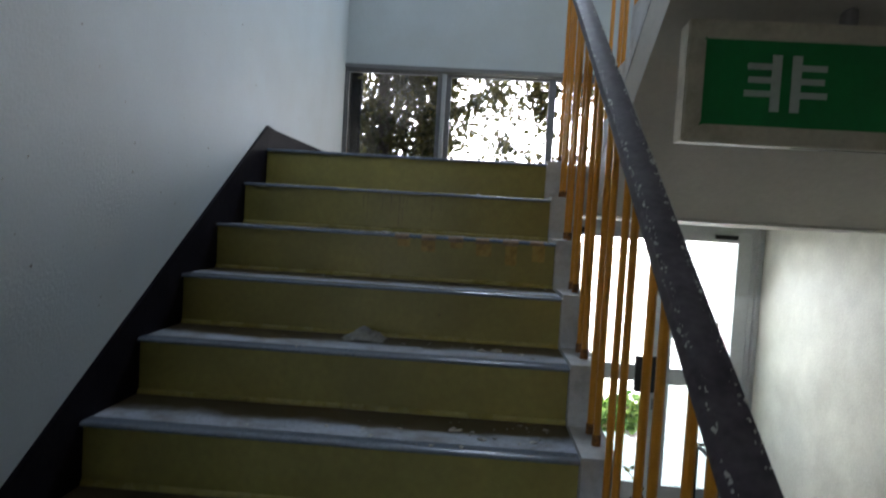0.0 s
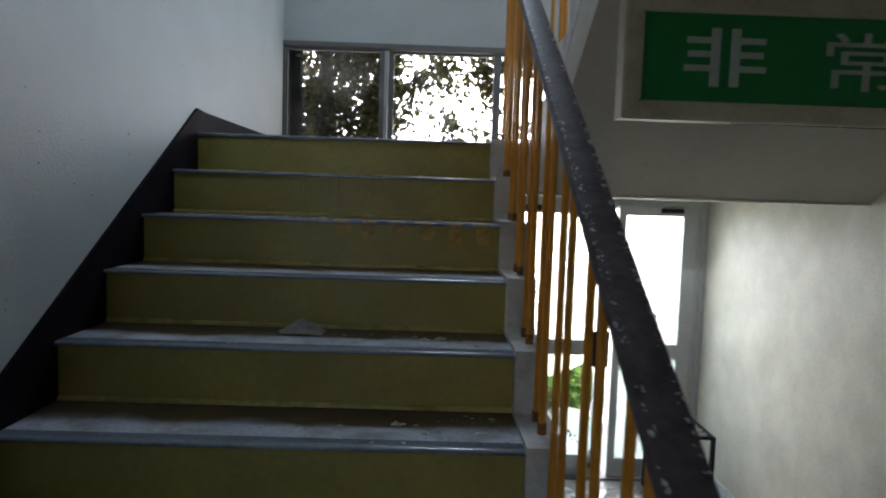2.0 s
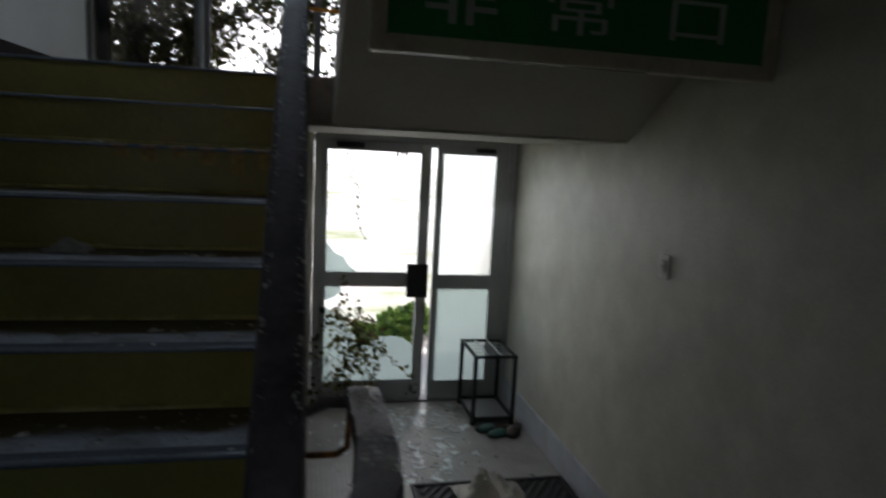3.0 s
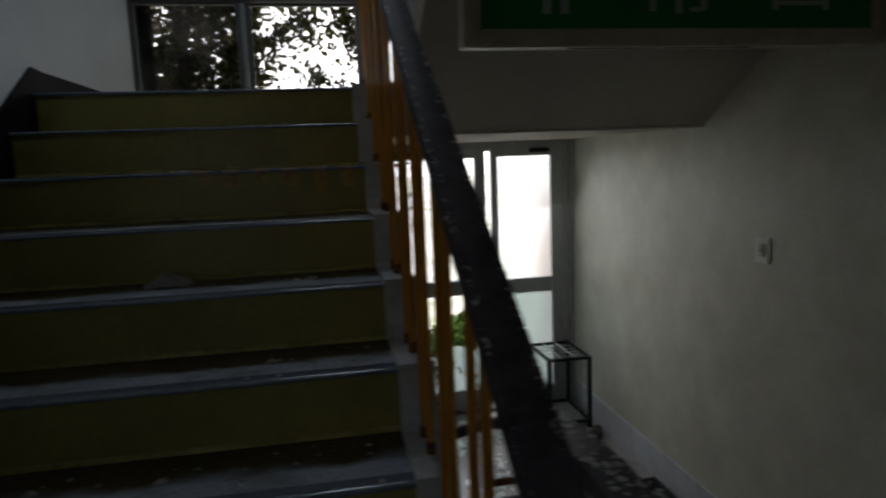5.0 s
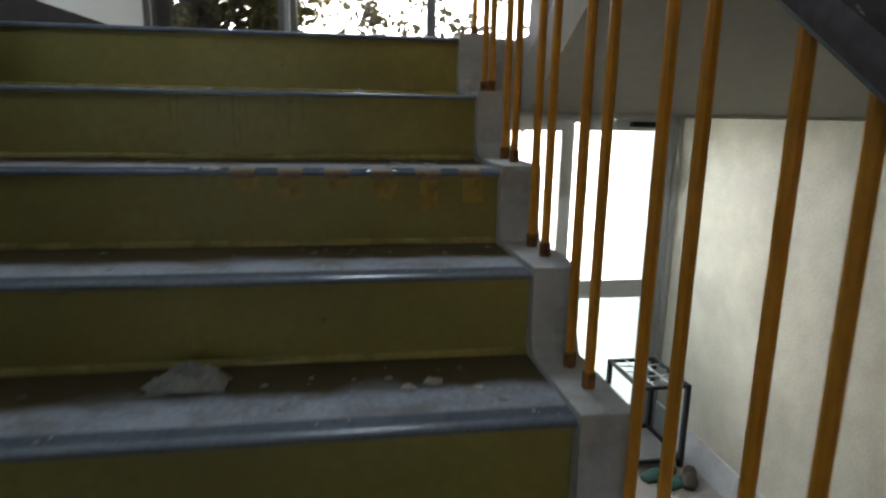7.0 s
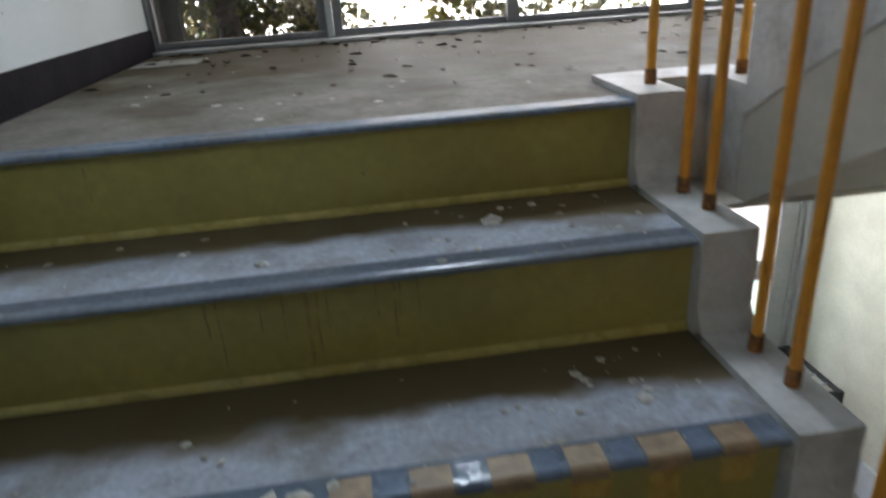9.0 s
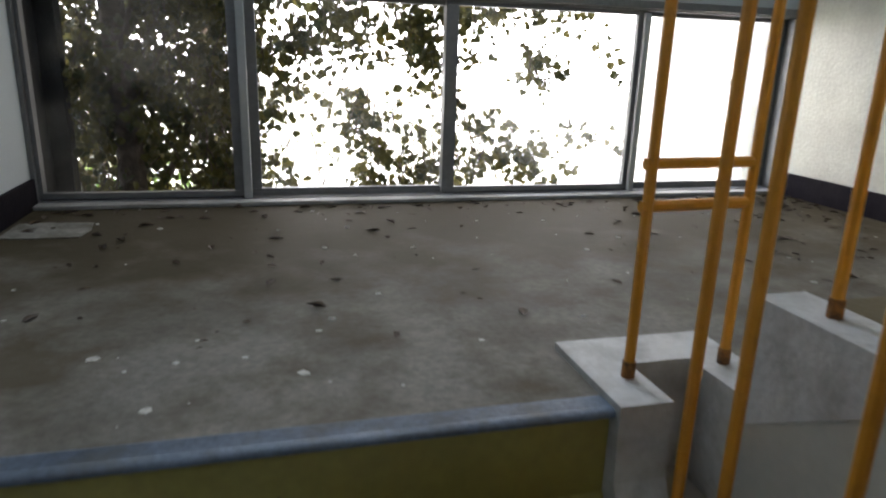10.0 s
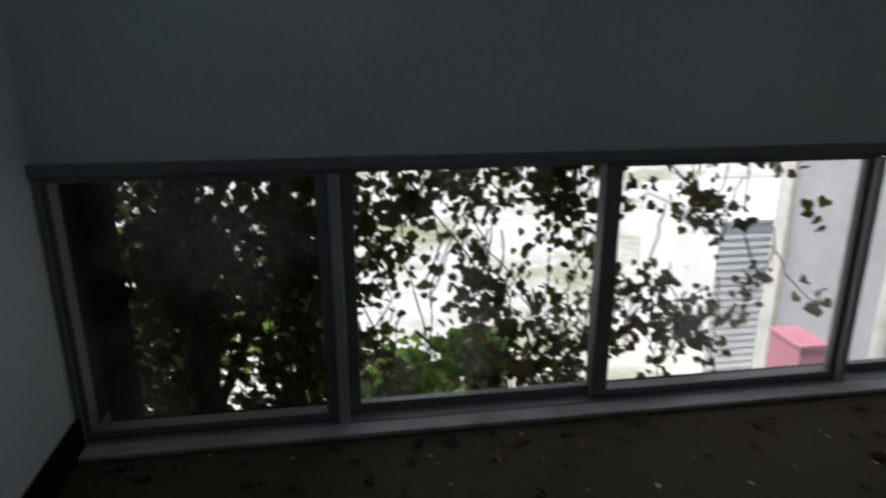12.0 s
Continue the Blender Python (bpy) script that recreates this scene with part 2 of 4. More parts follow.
add_box(wo, 0, 0.6, YW, YW + 0.2, 3.9, 4.9)
add_box(wo, 1.5, XR, YW, YW + 0.2, 3.9, 4.9)
add_box(wo, 0, XR, YW, YW + 0.2, 4.9, CEIL)
structure("wall_outer_upper", wo, M_WALL, "white painted wall above the low landing window", "wall")
structure("wall_outer_lower", box(0, 1.50, YW - 0.02, YW + 0.2, -0.8, 1.69), M_CREAM, "cream wall beside the exit door", "wall")
structure("wall_outer_lintel", box(1.50, XR, YW, YW + 0.2, 1.53, 1.69), M_CREAM, "cream lintel above the exit door", "wall")
cw = bmesh.new()
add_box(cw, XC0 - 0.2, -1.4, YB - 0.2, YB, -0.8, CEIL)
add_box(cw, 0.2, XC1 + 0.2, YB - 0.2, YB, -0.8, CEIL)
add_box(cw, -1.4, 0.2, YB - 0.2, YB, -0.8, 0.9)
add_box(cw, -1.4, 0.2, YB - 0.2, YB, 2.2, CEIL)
add_box(cw, XC0 - 0.2, XC0, YB, YC, -0.8, CEIL)
add_box(cw, XC1, XC1 + 0.2, YB, YC, -0.8, CEIL)
add_box(cw, XC0 - 0.2, -0.2, YC, YC + 0.2, -0.8, CEIL)
add_box(cw, XR + 0.2, XC1 + 0.2, YC, YC + 0.2, -0.8, CEIL)
structure("wall_corridor", cw, M_LOW_BOUNCE, "plain darkened walls of the unseen corridor, with an added opening", "wall")
cl = bmesh.new()
add_box(cl, -0.2, XR + 0.2, YC, 1.92, CEIL, CEIL + 0.2)
add_box(cl, XC0 - 0.2, XC1 + 0.2, YB - 0.2, YC, CEIL, CEIL + 0.2)
structure("ceiling", cl, M_LOW_BOUNCE, "plain unseen ceiling of the stairwell in darkened paint", "ceiling")
# unseen upper slab, added to keep the upper lamps off the lower steps
ch = bmesh.new()
add_box(ch, 0, 1.55, YC, -2.3, 3.3, 3.5)
add_box(ch, 1.55, XR, YC, -2.92, 3.3, 3.5)
add_box(ch, XC0, XC1, YB, YC, 3.3, 3.5)
structure("ceiling_hall", ch, M_LOW_BOUNCE, "unseen slab over the corridor, added to hold back upper light", "ceiling")
fl = bmesh.new()
add_box(fl, 0, 1.43, YC, -2.4, -0.3, 0)
add_box(fl, 1.43, XR, YC, -2.55, -0.8, 0)
add_box(fl, XC0, XC1, YB, YC, -0.3, 0)
structure("floor", fl, M_FLOOR, "dusty grey vinyl floor of the corridor", "floor")
structure("floor_exit", box(1.43, XR, -1.99, YW + 0.25, -0.8, ZE), M_EXFLOOR, "worn beige exit floor littered with broken glass", "floor")
for i in range(2):
    structure("exit_step", box(1.43, XR, -2.55, -2.27 + 0.28 * i, -0.8, -0.183 * (i + 1)), M_EXFLOOR, "low concrete step down to the exit", "step")
structure("wall_under_stairs", prism([(-2.5, -0.8), (-2.5, 0.02), (0.0, 1.5), (YW - 0.02, 1.5), (YW - 0.02, -0.8)], "x", 1.335, 1.425),
          M_CREAM, "cream wall closing the space under the stairs", "wall")

# landing slab, notched round the stairwell gap
ld = bmesh.new()
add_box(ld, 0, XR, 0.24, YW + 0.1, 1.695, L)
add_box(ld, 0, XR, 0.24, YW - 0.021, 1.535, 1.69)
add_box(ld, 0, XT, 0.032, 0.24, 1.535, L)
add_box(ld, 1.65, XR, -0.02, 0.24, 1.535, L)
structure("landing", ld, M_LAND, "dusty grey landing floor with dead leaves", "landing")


def sloped_soffit(name, x0, x1, mat, label):
    structure(name, prism([(0.1, 1.634), (0.1, 1.532), (-0.046, 1.532), (-2.9, 3.21), (-2.9, 3.479)], "x", x0, x1), mat, label, "soffit")


sloped_soffit("flight_soffit", 1.555, XR, M_SOFFIT, "grey-beige sloping underside of the upper flight")
structure("landing_soffit", box(1.43, XR, -0.052, YW, 1.522, 1.534), M_SOFFIT, "painted underside of the landing over the exit", "soffit")

stairs = empty("staircase", 0.7, -1.3, 0, "olive vinyl stairs with grey rubber nosings and concrete edge", "stairs", kind="structure")
for k in range(0, 10):
    y, z = -T * k, L - R * k
    # riser, standing back a little under the nosing
    part("riser", box(0.006, XT, y + 0.012, y + 0.03, z - R, z - 0.0112), M_RISER, stairs)
    part("cove", tube([(0.006, y + 0.014, z - R + 0.003), (XT, y + 0.014, z - R + 0.003)], 0.022, 0.022, 12), M_COVE, stairs, "", True)
    nose = [(y + 0.048, z + 0.0015)]
    for q in range(4):                                   # fine grooves along the strip
        g = y + 0.041 - 0.008 * q
        nose += [(g + 0.0014, z + 0.0015), (g + 0.0008, z + 0.0002), (g - 0.0008, z + 0.0002), (g - 0.0014, z + 0.0015)]
    nose += [(y + 0.007, z + 0.0015)]
    nose += [(y + 0.007 - 0.0135 * math.sin(q * 0.1963), z - 0.0055 + 0.007 * math.cos(q * 0.1963)) for q in range(1, 9)]
    part("nosing", prism(nose + [(y - 0.0065, z - 0.010), (y - 0.005, z - 0.0115), (y + 0.011, z - 0.0115), (y + 0.048, z - 0.0105)],
                         "x", 0.006, XT), (M_NOSE_WORN, M_NOSE, M_NOSE_BLUE)[k] if k < 3 else M_NOSE, stairs)
    if k:
        part("tread", box(0, XT, y + 0.0485, y + T + 0.02, z - 0.03, z), M_TREAD, stairs)
    # stepped concrete edge strip
    y1 = 0.24 if k == 0 else y + T - 0.018
    part("edge_cap", prism([(y - 0.018, z + 0.014), (y1, z + 0.014), (y1, z - 0.2 if k == 0 else z - 0.5), (y + 0.01, z - 0.5), (y - 0.045, z - R + 0.008),
                            (y - 0.022, z - R + 0.05)], "x", XT, 1.428), M_CONC, stairs)
part("edge_cap", box(1.428, 1.553, 0.125, 0.24, L - 0.22, L + 0.014), M_CONC, stairs)
part("sloped_base", prism([(0.2, 1.55), (0.2, 1.45), (-2.4, -0.1), (-2.5, -0.02)], "x", 0.0, XT), M_DARK, stairs)

upper = empty("upper_staircase", 2.4, -1.0, L, "upper flight of grey stairs with concrete edge", "stairs", kind="structure")
for k in range(1, 11):
    y, z = -0.03 - T * (k - 1), L + R * k
    part("tread", box(1.652, XR, y - T - 0.02, y + 0.006, z - 0.03, z), M_TREAD, upper)
    part("riser", box(1.652, XR, y - 0.02, y, z - R, z - 0.03), M_RISER, upper)
    part("edge_cap", prism([(y + 0.018, z + 0.014), (y - T + 0.018, z + 0.014), (y - T + 0.018, 1.697 - R / T * (y - T + 0.018)), (y + 0.018, 1.697 - R / T * (y + 0.018))], "x", 1.553, 1.652), M_CONC, upper)
part("edge_cap", box(1.553, 1.652, -0.012, 0.24, L - 0.22, L + 0.014), M_CONC, upper)

# skirting up the stairs and round the landing
structure("skirting_stairs", prism([(0.0, 1.858), (0.0, 1.40), (-2.3, 0.0), (-2.9, 0.0), (-2.9, 0.06), (-2.75, 0.16)], "x", 0.0, 0.012), M_SKIRT,
          "dark brown skirting board climbing along the stairs", "skirting")
structure("skirting_landing", prism([(0.0, L), (0.0, 1.858), (0.1, 1.85), (YW, 1.85), (YW, L)], "x", 0.0, 0.0125), M_SKIRT,
          "dark skirting board along the landing", "skirting")
structure("skirting_landing_right", box(XR - 0.012, XR, -0.1, YW, L, L + 0.1), M_SKIRT, "dark skirting board on the far landing wall", "skirting")
M_PALE = material("skirting_pale", (0.52, 0.55, 0.60), 0.45, var=0.08, scale=6, bump=0.15, stain=(0.36, 0.35, 0.33), sscale=5, samount=0.5)
skirt = empty("skirting_exit", XR, 0, ZE, "pale blue-grey skirting boards along the exit passage", "skirting", kind="structure")
for i in range(4):
    y0 = -1.985 + i * 0.92
    y1 = min(y0 + 0.917, YW - 0.02)
    part("board", box(XR - 0.012, XR, y0, y1, ZE, ZE + 0.185, 0.002), M_PALE, skirt)
    part("bead", box(XR - 0.016, XR, y0, y1, ZE + 0.1855, ZE + 0.197, 0.003), M_PALE, skirt)

# ---------------------------------------------------------------- railing
RX, RX2 = 1.385, 1.604
RAILH = 0.824


def rail_z(y):
    return L + R / T * y + RAILH + 0.03 * (y + 2.3)


railing = empty("stair_railing", RX, -1.2, 0.6, "orange metal stair railing with worn dark vinyl handrail", "railing")


def baluster(x, y, z0, z1):
    if x == RX:                                          # the row stands a little further out towards the landing
        x += 0.012 * max(0.0, 1 + y / 0.9)
    part("baluster", tube([(x, y, z0), (x, y, z1)], 0.0175, 0.0175, 8, True, 0.9), M_ORANGE, railing)
    part("foot", tube([(x, y, z0), (x, y, z0 + 0.004), (x, y, z0 + 0.012), (x, y, z0 + 0.030)], 0.0225, 0.0225, 8, True, 0.85), M_RUST, railing, "rusty foot")


M_RUST = material("rust", (0.26, 0.10, 0.018), 0.7, var=0.4, scale=60, bump=0.5, bscale=150, bdist=0.003, stain=(0.05, 0.025, 0.012), sscale=45, samount=0.9)
baluster(RX, 0.078, L + 0.014, 2.62)
for k in range(1, 9):
    for dy in (0.184, 0.086):
        y = -T * k + dy + (0.02 if k > 5 else 0.0)
        baluster(RX, y, L - R * k + 0.014, rail_z(y) - 0.01)
baluster(RX2, 0.095, L + 0.014, 2.66)
for k in range(1, 8):
    for dy in (0.09, 0.19):
        y = -0.03 - T * (k - 1) - dy
        baluster(RX2, y, L + R * k + 0.014, 2.71 - R / T * y)
for z in (2.138, 2.068):
    part("crossbar", tube([(RX, 0.078, z), (RX2, 0.095, z)], 0.016, 0.02, 8), M_ORANGE, railing)
pts = [(RX, y, rail_z(y)) for y in (0.0, -0.4, -0.8, -1.2, -1.6, -2.0, -2.4, -2.56)][::-1]
low = [(1.541, -1.915, 0.905), (1.541, -1.925, 0.922), (1.540, -1.955, 0.934), (1.534, -2.25, 0.962), (1.518, -2.42, 0.974), (1.475, -2.56, 0.982), (1.43, -2.63, 0.982), (1.40, -2.61, 0.985)]
part("end_arm", tube([(1.52, -1.95, 0.918), (1.477, -1.78, 0.85), (1.428, -1.61, 0.755)], 0.026, 0.026, 8), M_RAIL, railing, "dark bar fixing the handrail end")
top = [(RX + 0.004, 0.07, 2.625), (RX + 0.03, 0.13, 2.65), (1.45, 0.165, 2.66), (1.54, 0.165, 2.67), (1.59, 0.13, 2.68), (RX2, 0.06, 2.70),
       (RX2, -0.05, 2.76), (RX2, -1.0, 2.76 + 0.95 * R / T), (RX2, -2.3, 2.76 + 2.25 * R / T)]
part("handrail", tube(low + pts + top, 0.072, 0.038, 12, True, 0.55), M_RAIL, railing, "dark vinyl handrail with peeling spots", True)
part("under_strip", tube([(RX, y, rail_z(y) - 0.029) for y in (-2.5, 0.0)], 0.030, 0.010, 4, True), M_ALUD, railing)
part("wall_bracket", tube([(1.515, -1.97, 0.915), (1.51, -1.97, 0.83), (1.49, -1.97, 0.815), (1.425, -1.97, 0.815)], 0.014, 0.014, 8), M_RUST, railing, "rusty wall bracket")
part("post", tube([(1.50, -2.5, 0.0), (1.50, -2.5, 0.965)], 0.024, 0.027, 8, True, 0.85), M_ORANGE, railing)

# paint flakes on the handrail
fb = bmesh.new()
rng = random.Random(5)
for i in range(900):
    y = rng.choice([rng.uniform(-2.5, -1.0), rng.gauss(-1.75, 0.35), rng.uniform(-2.5, -0.3)])
    if not -2.5 < y < -0.05:
        continue
    x, z = RX + rng.uniform(-0.033, 0.033), rail_z(y) + 0.02
    r = rng.choice([0.001, 0.0012, 0.0015, 0.0015, 0.002, 0.002, 0.0025, 0.003, 0.0042])
    n = rng.randint(5, 8)
    ring = [fb.verts.new((x + r * rng.uniform(0.5, 1.2) * math.cos(6.283 * j / n),
                          y + r * rng.uniform(0.6, 1.6) * math.sin(6.283 * j / n), 0)) for j in range(n)]
    for v in ring:
        v.co.z = rail_z(v.co.y) + 0.0200 + rng.uniform(0, 0.0015)
    fb.faces.new(ring)
for i in range(170):
    y = rng.choice([rng.gauss(-2.05, 0.05), rng.gauss(-2.3, 0.05), rng.uniform(-2.4, -1.97)])
    if not -2.4 < y < -1.97:
        continue
    x, z = 1.533 + rng.uniform(-0.03, 0.03), 0.934 - 0.0935 * (y + 1.955) + 0.0198
    r, n = rng.choice([0.0015, 0.002, 0.003, 0.005, 0.008]), 6
    ring = [fb.verts.new((x + r * rng.uniform(0.5, 1.2) * math.cos(6.283 * j / n), y + r * rng.uniform(0.6, 1.4) * math.sin(6.283 * j / n), z + rng.uniform(0, 0.0015))) for j in range(n)]
    fb.faces.new(ring)
M_FLAKE = material("plaster_crumb", (0.50, 0.48, 0.43), 0.8, var=0.25, scale=40, bump=0.3)
tagged(part("plaster_flakes", fb, M_FLAKE), "pale plaster flakes lying along the dark handrail", "debris", "", "stuff")

# ---------------------------------------------------------------- emergency exit sign
SX0, SX1, SZ0, SZ1, SY = 1.607, 3.048, 1.738, 2.092, -1.13
sign = empty("exit_sign", 2.3, SY, SZ0, "green emergency exit sign in a chipped cream frame", "sign")
part("housing", box(SX0 + 0.004, SX1 - 0.004, SY + 0.012, SY + 0.095, SZ0 + 0.004, SZ1 - 0.004, 0.004), M_FRAME, sign)
fw = 0.054


def frame_bar(pts):
    bm = prism(pts, "y", SY, SY + 0.03)
    bmesh.ops.bevel(bm, geom=[e for e in bm.edges], offset=0.005, segments=2, affect="EDGES")
    part("frame_bar", bm, M_FRAME, sign)


g = 0.0006
frame_bar([(SX0 + g, SZ0), (SX1 - g, SZ0), (SX1 - fw - g, SZ0 + fw), (SX0 + fw + g, SZ0 + fw)])
frame_bar([(SX0 + g, SZ1), (SX1 - g, SZ1), (SX1 - fw - g, SZ1 - fw), (SX0 + fw + g, SZ1 - fw)])
frame_bar([(SX0, SZ0 + g), (SX0, SZ1 - g), (SX0 + fw, SZ1 - fw - g), (SX0 + fw, SZ0 + fw + g)])
frame_bar([(SX1, SZ0 + g), (SX1, SZ1 - g), (SX1 - fw, SZ1 - fw - g), (SX1 - fw, SZ0 + fw + g)])
part("face", box(SX0 + fw - 0.006, SX1 - fw + 0.006, SY + 0.008, SY + 0.0115, SZ0 + fw - 0.006, SZ1 - fw + 0.006), M_GREEN, sign, "green acrylic face")
for x0, x1 in ((1.94, 2.25), (2.265, 2.57)):
    part("slot", box(x0, x1, SY + 0.034, SY + 0.046, SZ0 - 0.001, SZ0 + 0.006), M_DARK, sign, "dark vent slot")
for x in (2.08, 2.60):
    part("hanger", tube([(x, SY + 0.055, SZ1 - 0.004), (x, SY + 0.055, 2.30)], 0.05, 0.05, 12), M_ALUD, sign, "short dark hanger pipe")
for text, cx, lw, lh, bold in (("\u975e", 1.895, 0.234, 0.162, 0.003), ("\u5e38", 2.297, 0.23, 0.162, 0.0), ("\u53e3", 2.728, 0.205, 0.135, 0.0)):
    cu = bpy.data.curves.new("letter", "FONT")
    cu.body, cu.size, cu.align_x, cu.align_y, cu.extrude, cu.offset = text, 0.205, "CENTER", "CENTER", 0.0015, bold
    tmp = bpy.data.objects.new("letter_curve", cu)
    me = bpy.data.meshes.new_from_object(tmp)
    bpy.data.objects.remove(tmp)
    me.transform(Matrix.Rotation(radians(90), 4, "X"))
    xs = [v.co.x for v in me.vertices]
    zs = [v.co.z for v in me.vertices]
    me.transform(Matrix.Translation((-(min(xs) + max(xs)) / 2, 0, -(min(zs) + max(zs)) / 2)))
    me.transform(Matrix.Diagonal((lw / (max(xs) - min(xs)), 1, lh / (max(zs) - min(zs)), 1)))
    me.transform(Matrix.Translation((cx, SY + 0.006, 1.917)))
    me.materials.clear()
    me.materials.append(M_SIGNTXT)
    ob = new("letter", me)
    ob.parent = sign
    ob.matrix_parent_inverse = sign.matrix_world.inverted()

# ---------------------------------------------------------------- landing window
M_GLASS = bpy.data.materials.new("dirty_glass")
M_GLASS.use_nodes = True
nt = M_GLASS.node_tree
for n in list(nt.nodes):
    nt.nodes.remove(n)
o = nt.nodes.new("ShaderNodeOutputMaterial")
tr, gl, df = (nt.nodes.new("ShaderNodeBsdf" + n) for n in ("Transparent", "Glossy", "Translucent"))
gl.inputs["Roughness"].default_value = 0.08
df.inputs["Color"].default_value = (0.7, 0.72, 0.72, 1)
m1, m2 = nt.nodes.new("ShaderNodeMixShader"), nt.nodes.new("ShaderNodeMixShader")
nz = nt.nodes.new("ShaderNodeTexNoise")
nz.inputs["Scale"].default_value, nz.inputs["Detail"].default_value = 2.6, 6
ge = nt.nodes.new("ShaderNodeNewGeometry")
nt.links.new(ge.outputs["Position"], nz.inputs["Vector"])
rp = nt.nodes.new("ShaderNodeMapRange")
rp.inputs[1].default_value, rp.inputs[2].default_value, rp.inputs[3].default_value, rp.inputs[4].default_value = 0.48, 0.76, 0.0, 0.09
nt.links.new(nz.outputs["Fac"], rp.inputs[0])
nt.links.new(rp.outputs[0], m1.inputs[0])
nt.links.new(tr.outputs[0], m1.inputs[1])
nt.links.new(df.outputs[0], m1.inputs[2])
m2.inputs[0].default_value = 0.012
nt.links.new(m1.outputs[0], m2.inputs[1])
nt.links.new(gl.outputs[0], m2.inputs[2])
nt.links.new(m2.outputs[0], o.inputs[0])

M_FROST = bpy.data.materials.new("frosted_glass")
M_FROST.use_nodes = True
fbs = M_FROST.node_tree.nodes["Principled BSDF"]
fbs.inputs["Base Color"].default_value = (0.70, 0.76, 0.74, 1)
fbs.inputs["Roughness"].default_value = 0.55
fbs.inputs["Transmission Weight"].default_value = 1.0
fbs.inputs["IOR"].default_value = 1.2


M_SHEET = bpy.data.materials.new("frosted_sheet")
M_SHEET.use_nodes = True
nt = M_SHEET.node_tree
for n in list(nt.nodes):
    nt.nodes.remove(n)
o = nt.nodes.new("ShaderNodeOutputMaterial")
tr, df, gl = (nt.nodes.new("ShaderNodeBsdf" + n) for n in ("Transparent", "Translucent", "Glossy"))
tr.inputs[0].default_value = (0.75, 0.82, 0.80, 1)
df.inputs[0].default_value = (0.50, 0.56, 0.54, 1)
gl.inputs["Roughness"].default_value = 0.3
m1, m2 = nt.nodes.new("ShaderNodeMixShader"), nt.nodes.new("ShaderNodeMixShader")
m1.inputs[0].default_value, m2.inputs[0].default_value = 0.6, 0.06
nt.links.new(tr.outputs[0], m1.inputs[1])
nt.links.new(df.outputs[0], m1.inputs[2])
nt.links.new(m1.outputs[0], m2.inputs[1])
nt.links.new(gl.outputs[0], m2.inputs[2])
nt.links.new(m2.outputs[0], o.inputs[0])


def pane(name, bm, mat, parent, label=""):
    ob = part(name, bm, mat, parent, label)
    ob.visible_shadow = False
    return ob


WY = YW - 0.012
window = empty("window_1", 1.53, YW, L, "low aluminium sliding window at the landing floor", "window", kind="structure")
part("head_track", box(0.0, XR, WY, WY + 0.11, 2.508, 2.535, 0.003), M_ALUD, window)
part("sill_track", box(0.0, XR, WY, WY + 0.11, L + 0.001, L + 0.018, 0.003), M_ALUD, window)
part("sill_rail", box(0.0, XR, WY + 0.0495, WY + 0.0535, L + 0.018, L + 0.032), M_ALUD, window)
part("jamb", box(0.0, 0.014, WY, WY + 0.11, L + 0.018, 2.508), M_ALUD, window)
part("jamb", box(XR - 0.025, XR, WY, WY + 0.11, L + 0.018, 2.508), M_ALUD, window)
sashes = ((0.014, 0.720, 0.02, 0.014, 0.046), (0.726, 1.53, 0.055, 0.046, 0.05), (1.476, 2.326, 0.02, 0.05, 0.036), (2.332, XR - 0.025, 0.055, 0.036, 0.03))
for x0, x1, d, wl, wr in sashes:
    y0 = WY + d
    sash = part("sash", box(x0, x1, y0, y0 + 0.028, 2.492, 2.508, 0.002), M_ALUD, window)
    part("rail", box(x0, x1, y0, y0 + 0.028, L + 0.022, L + 0.044, 0.002), M_ALUD, sash)
    part("stile", box(x0, x0 + wl, y0, y0 + 0.028, L + 0.044, 2.492, 0.002), M_ALUD, sash)
    part("stile", box(x1 - wr, x1, y0, y0 + 0.028, L + 0.044, 2.492, 0.002), M_ALUD, sash)
    pane("pane", box(x0 + wl - 0.004, x1 - wr + 0.004, y0 + 0.012, y0 + 0.016, L + 0.040, 2.496), M_GLASS, sash, "dusty clear pane")
# fixed posts between the pairs of sashes
for x, w in ((0.722, 0.03), (2.318, 0.026)):
    part("mullion", box(x - w / 2, x + w / 2, WY - 0.006, WY + 0.014, L + 0.018, 2.50, 0.004), M_ALU, window)
M_SILL = material("sill_grey", (0.36, 0.36, 0.355), 0.55, var=0.12, scale=7, bump=0.2, stain=(0.17, 0.155, 0.13), sscale=6, samount=0.6)
structure("window_sill", box(0.013, XR - 0.013, YW - 0.075, YW - 0.0125, L + 0.0005, L + 0.016, 0.004), M_SILL, "dusty grey sill strip under the landing window", "sill")
structure("window_head_trim", box(0.0, XR, YW - 0.03, YW - 0.0125, 2.515, 2.545, 0.003), M_ALUD, "thin grey trim over the landing window", "trim")

# ---------------------------------------------------------------- exit door
DZ0, DZ1 = ZE + 0.012, 1.515
door = empty("door_1", 2.28, YW, ZE, "aluminium double exit door, one leaf with a broken pane", "door", kind="structure")
DY = YW - 0.01
part("door_frame", box(1.505, 1.56, DY, DY + 0.1, ZE, 1.522, 0.003), M_ALU, door)
for i, (x0, x1) in enumerate(((3.028, 3.058), (2.992, 3.024))):
    part("door_frame", box(x0, x1, DY - 0.01 + 0.03 * i, DY + 0.1, ZE, 1.522, 0.003), M_ALU, door)
part("door_frame", box(1.56, 2.992, DY, DY + 0.1, 1.482, 1.522, 0.003), M_ALU, door)
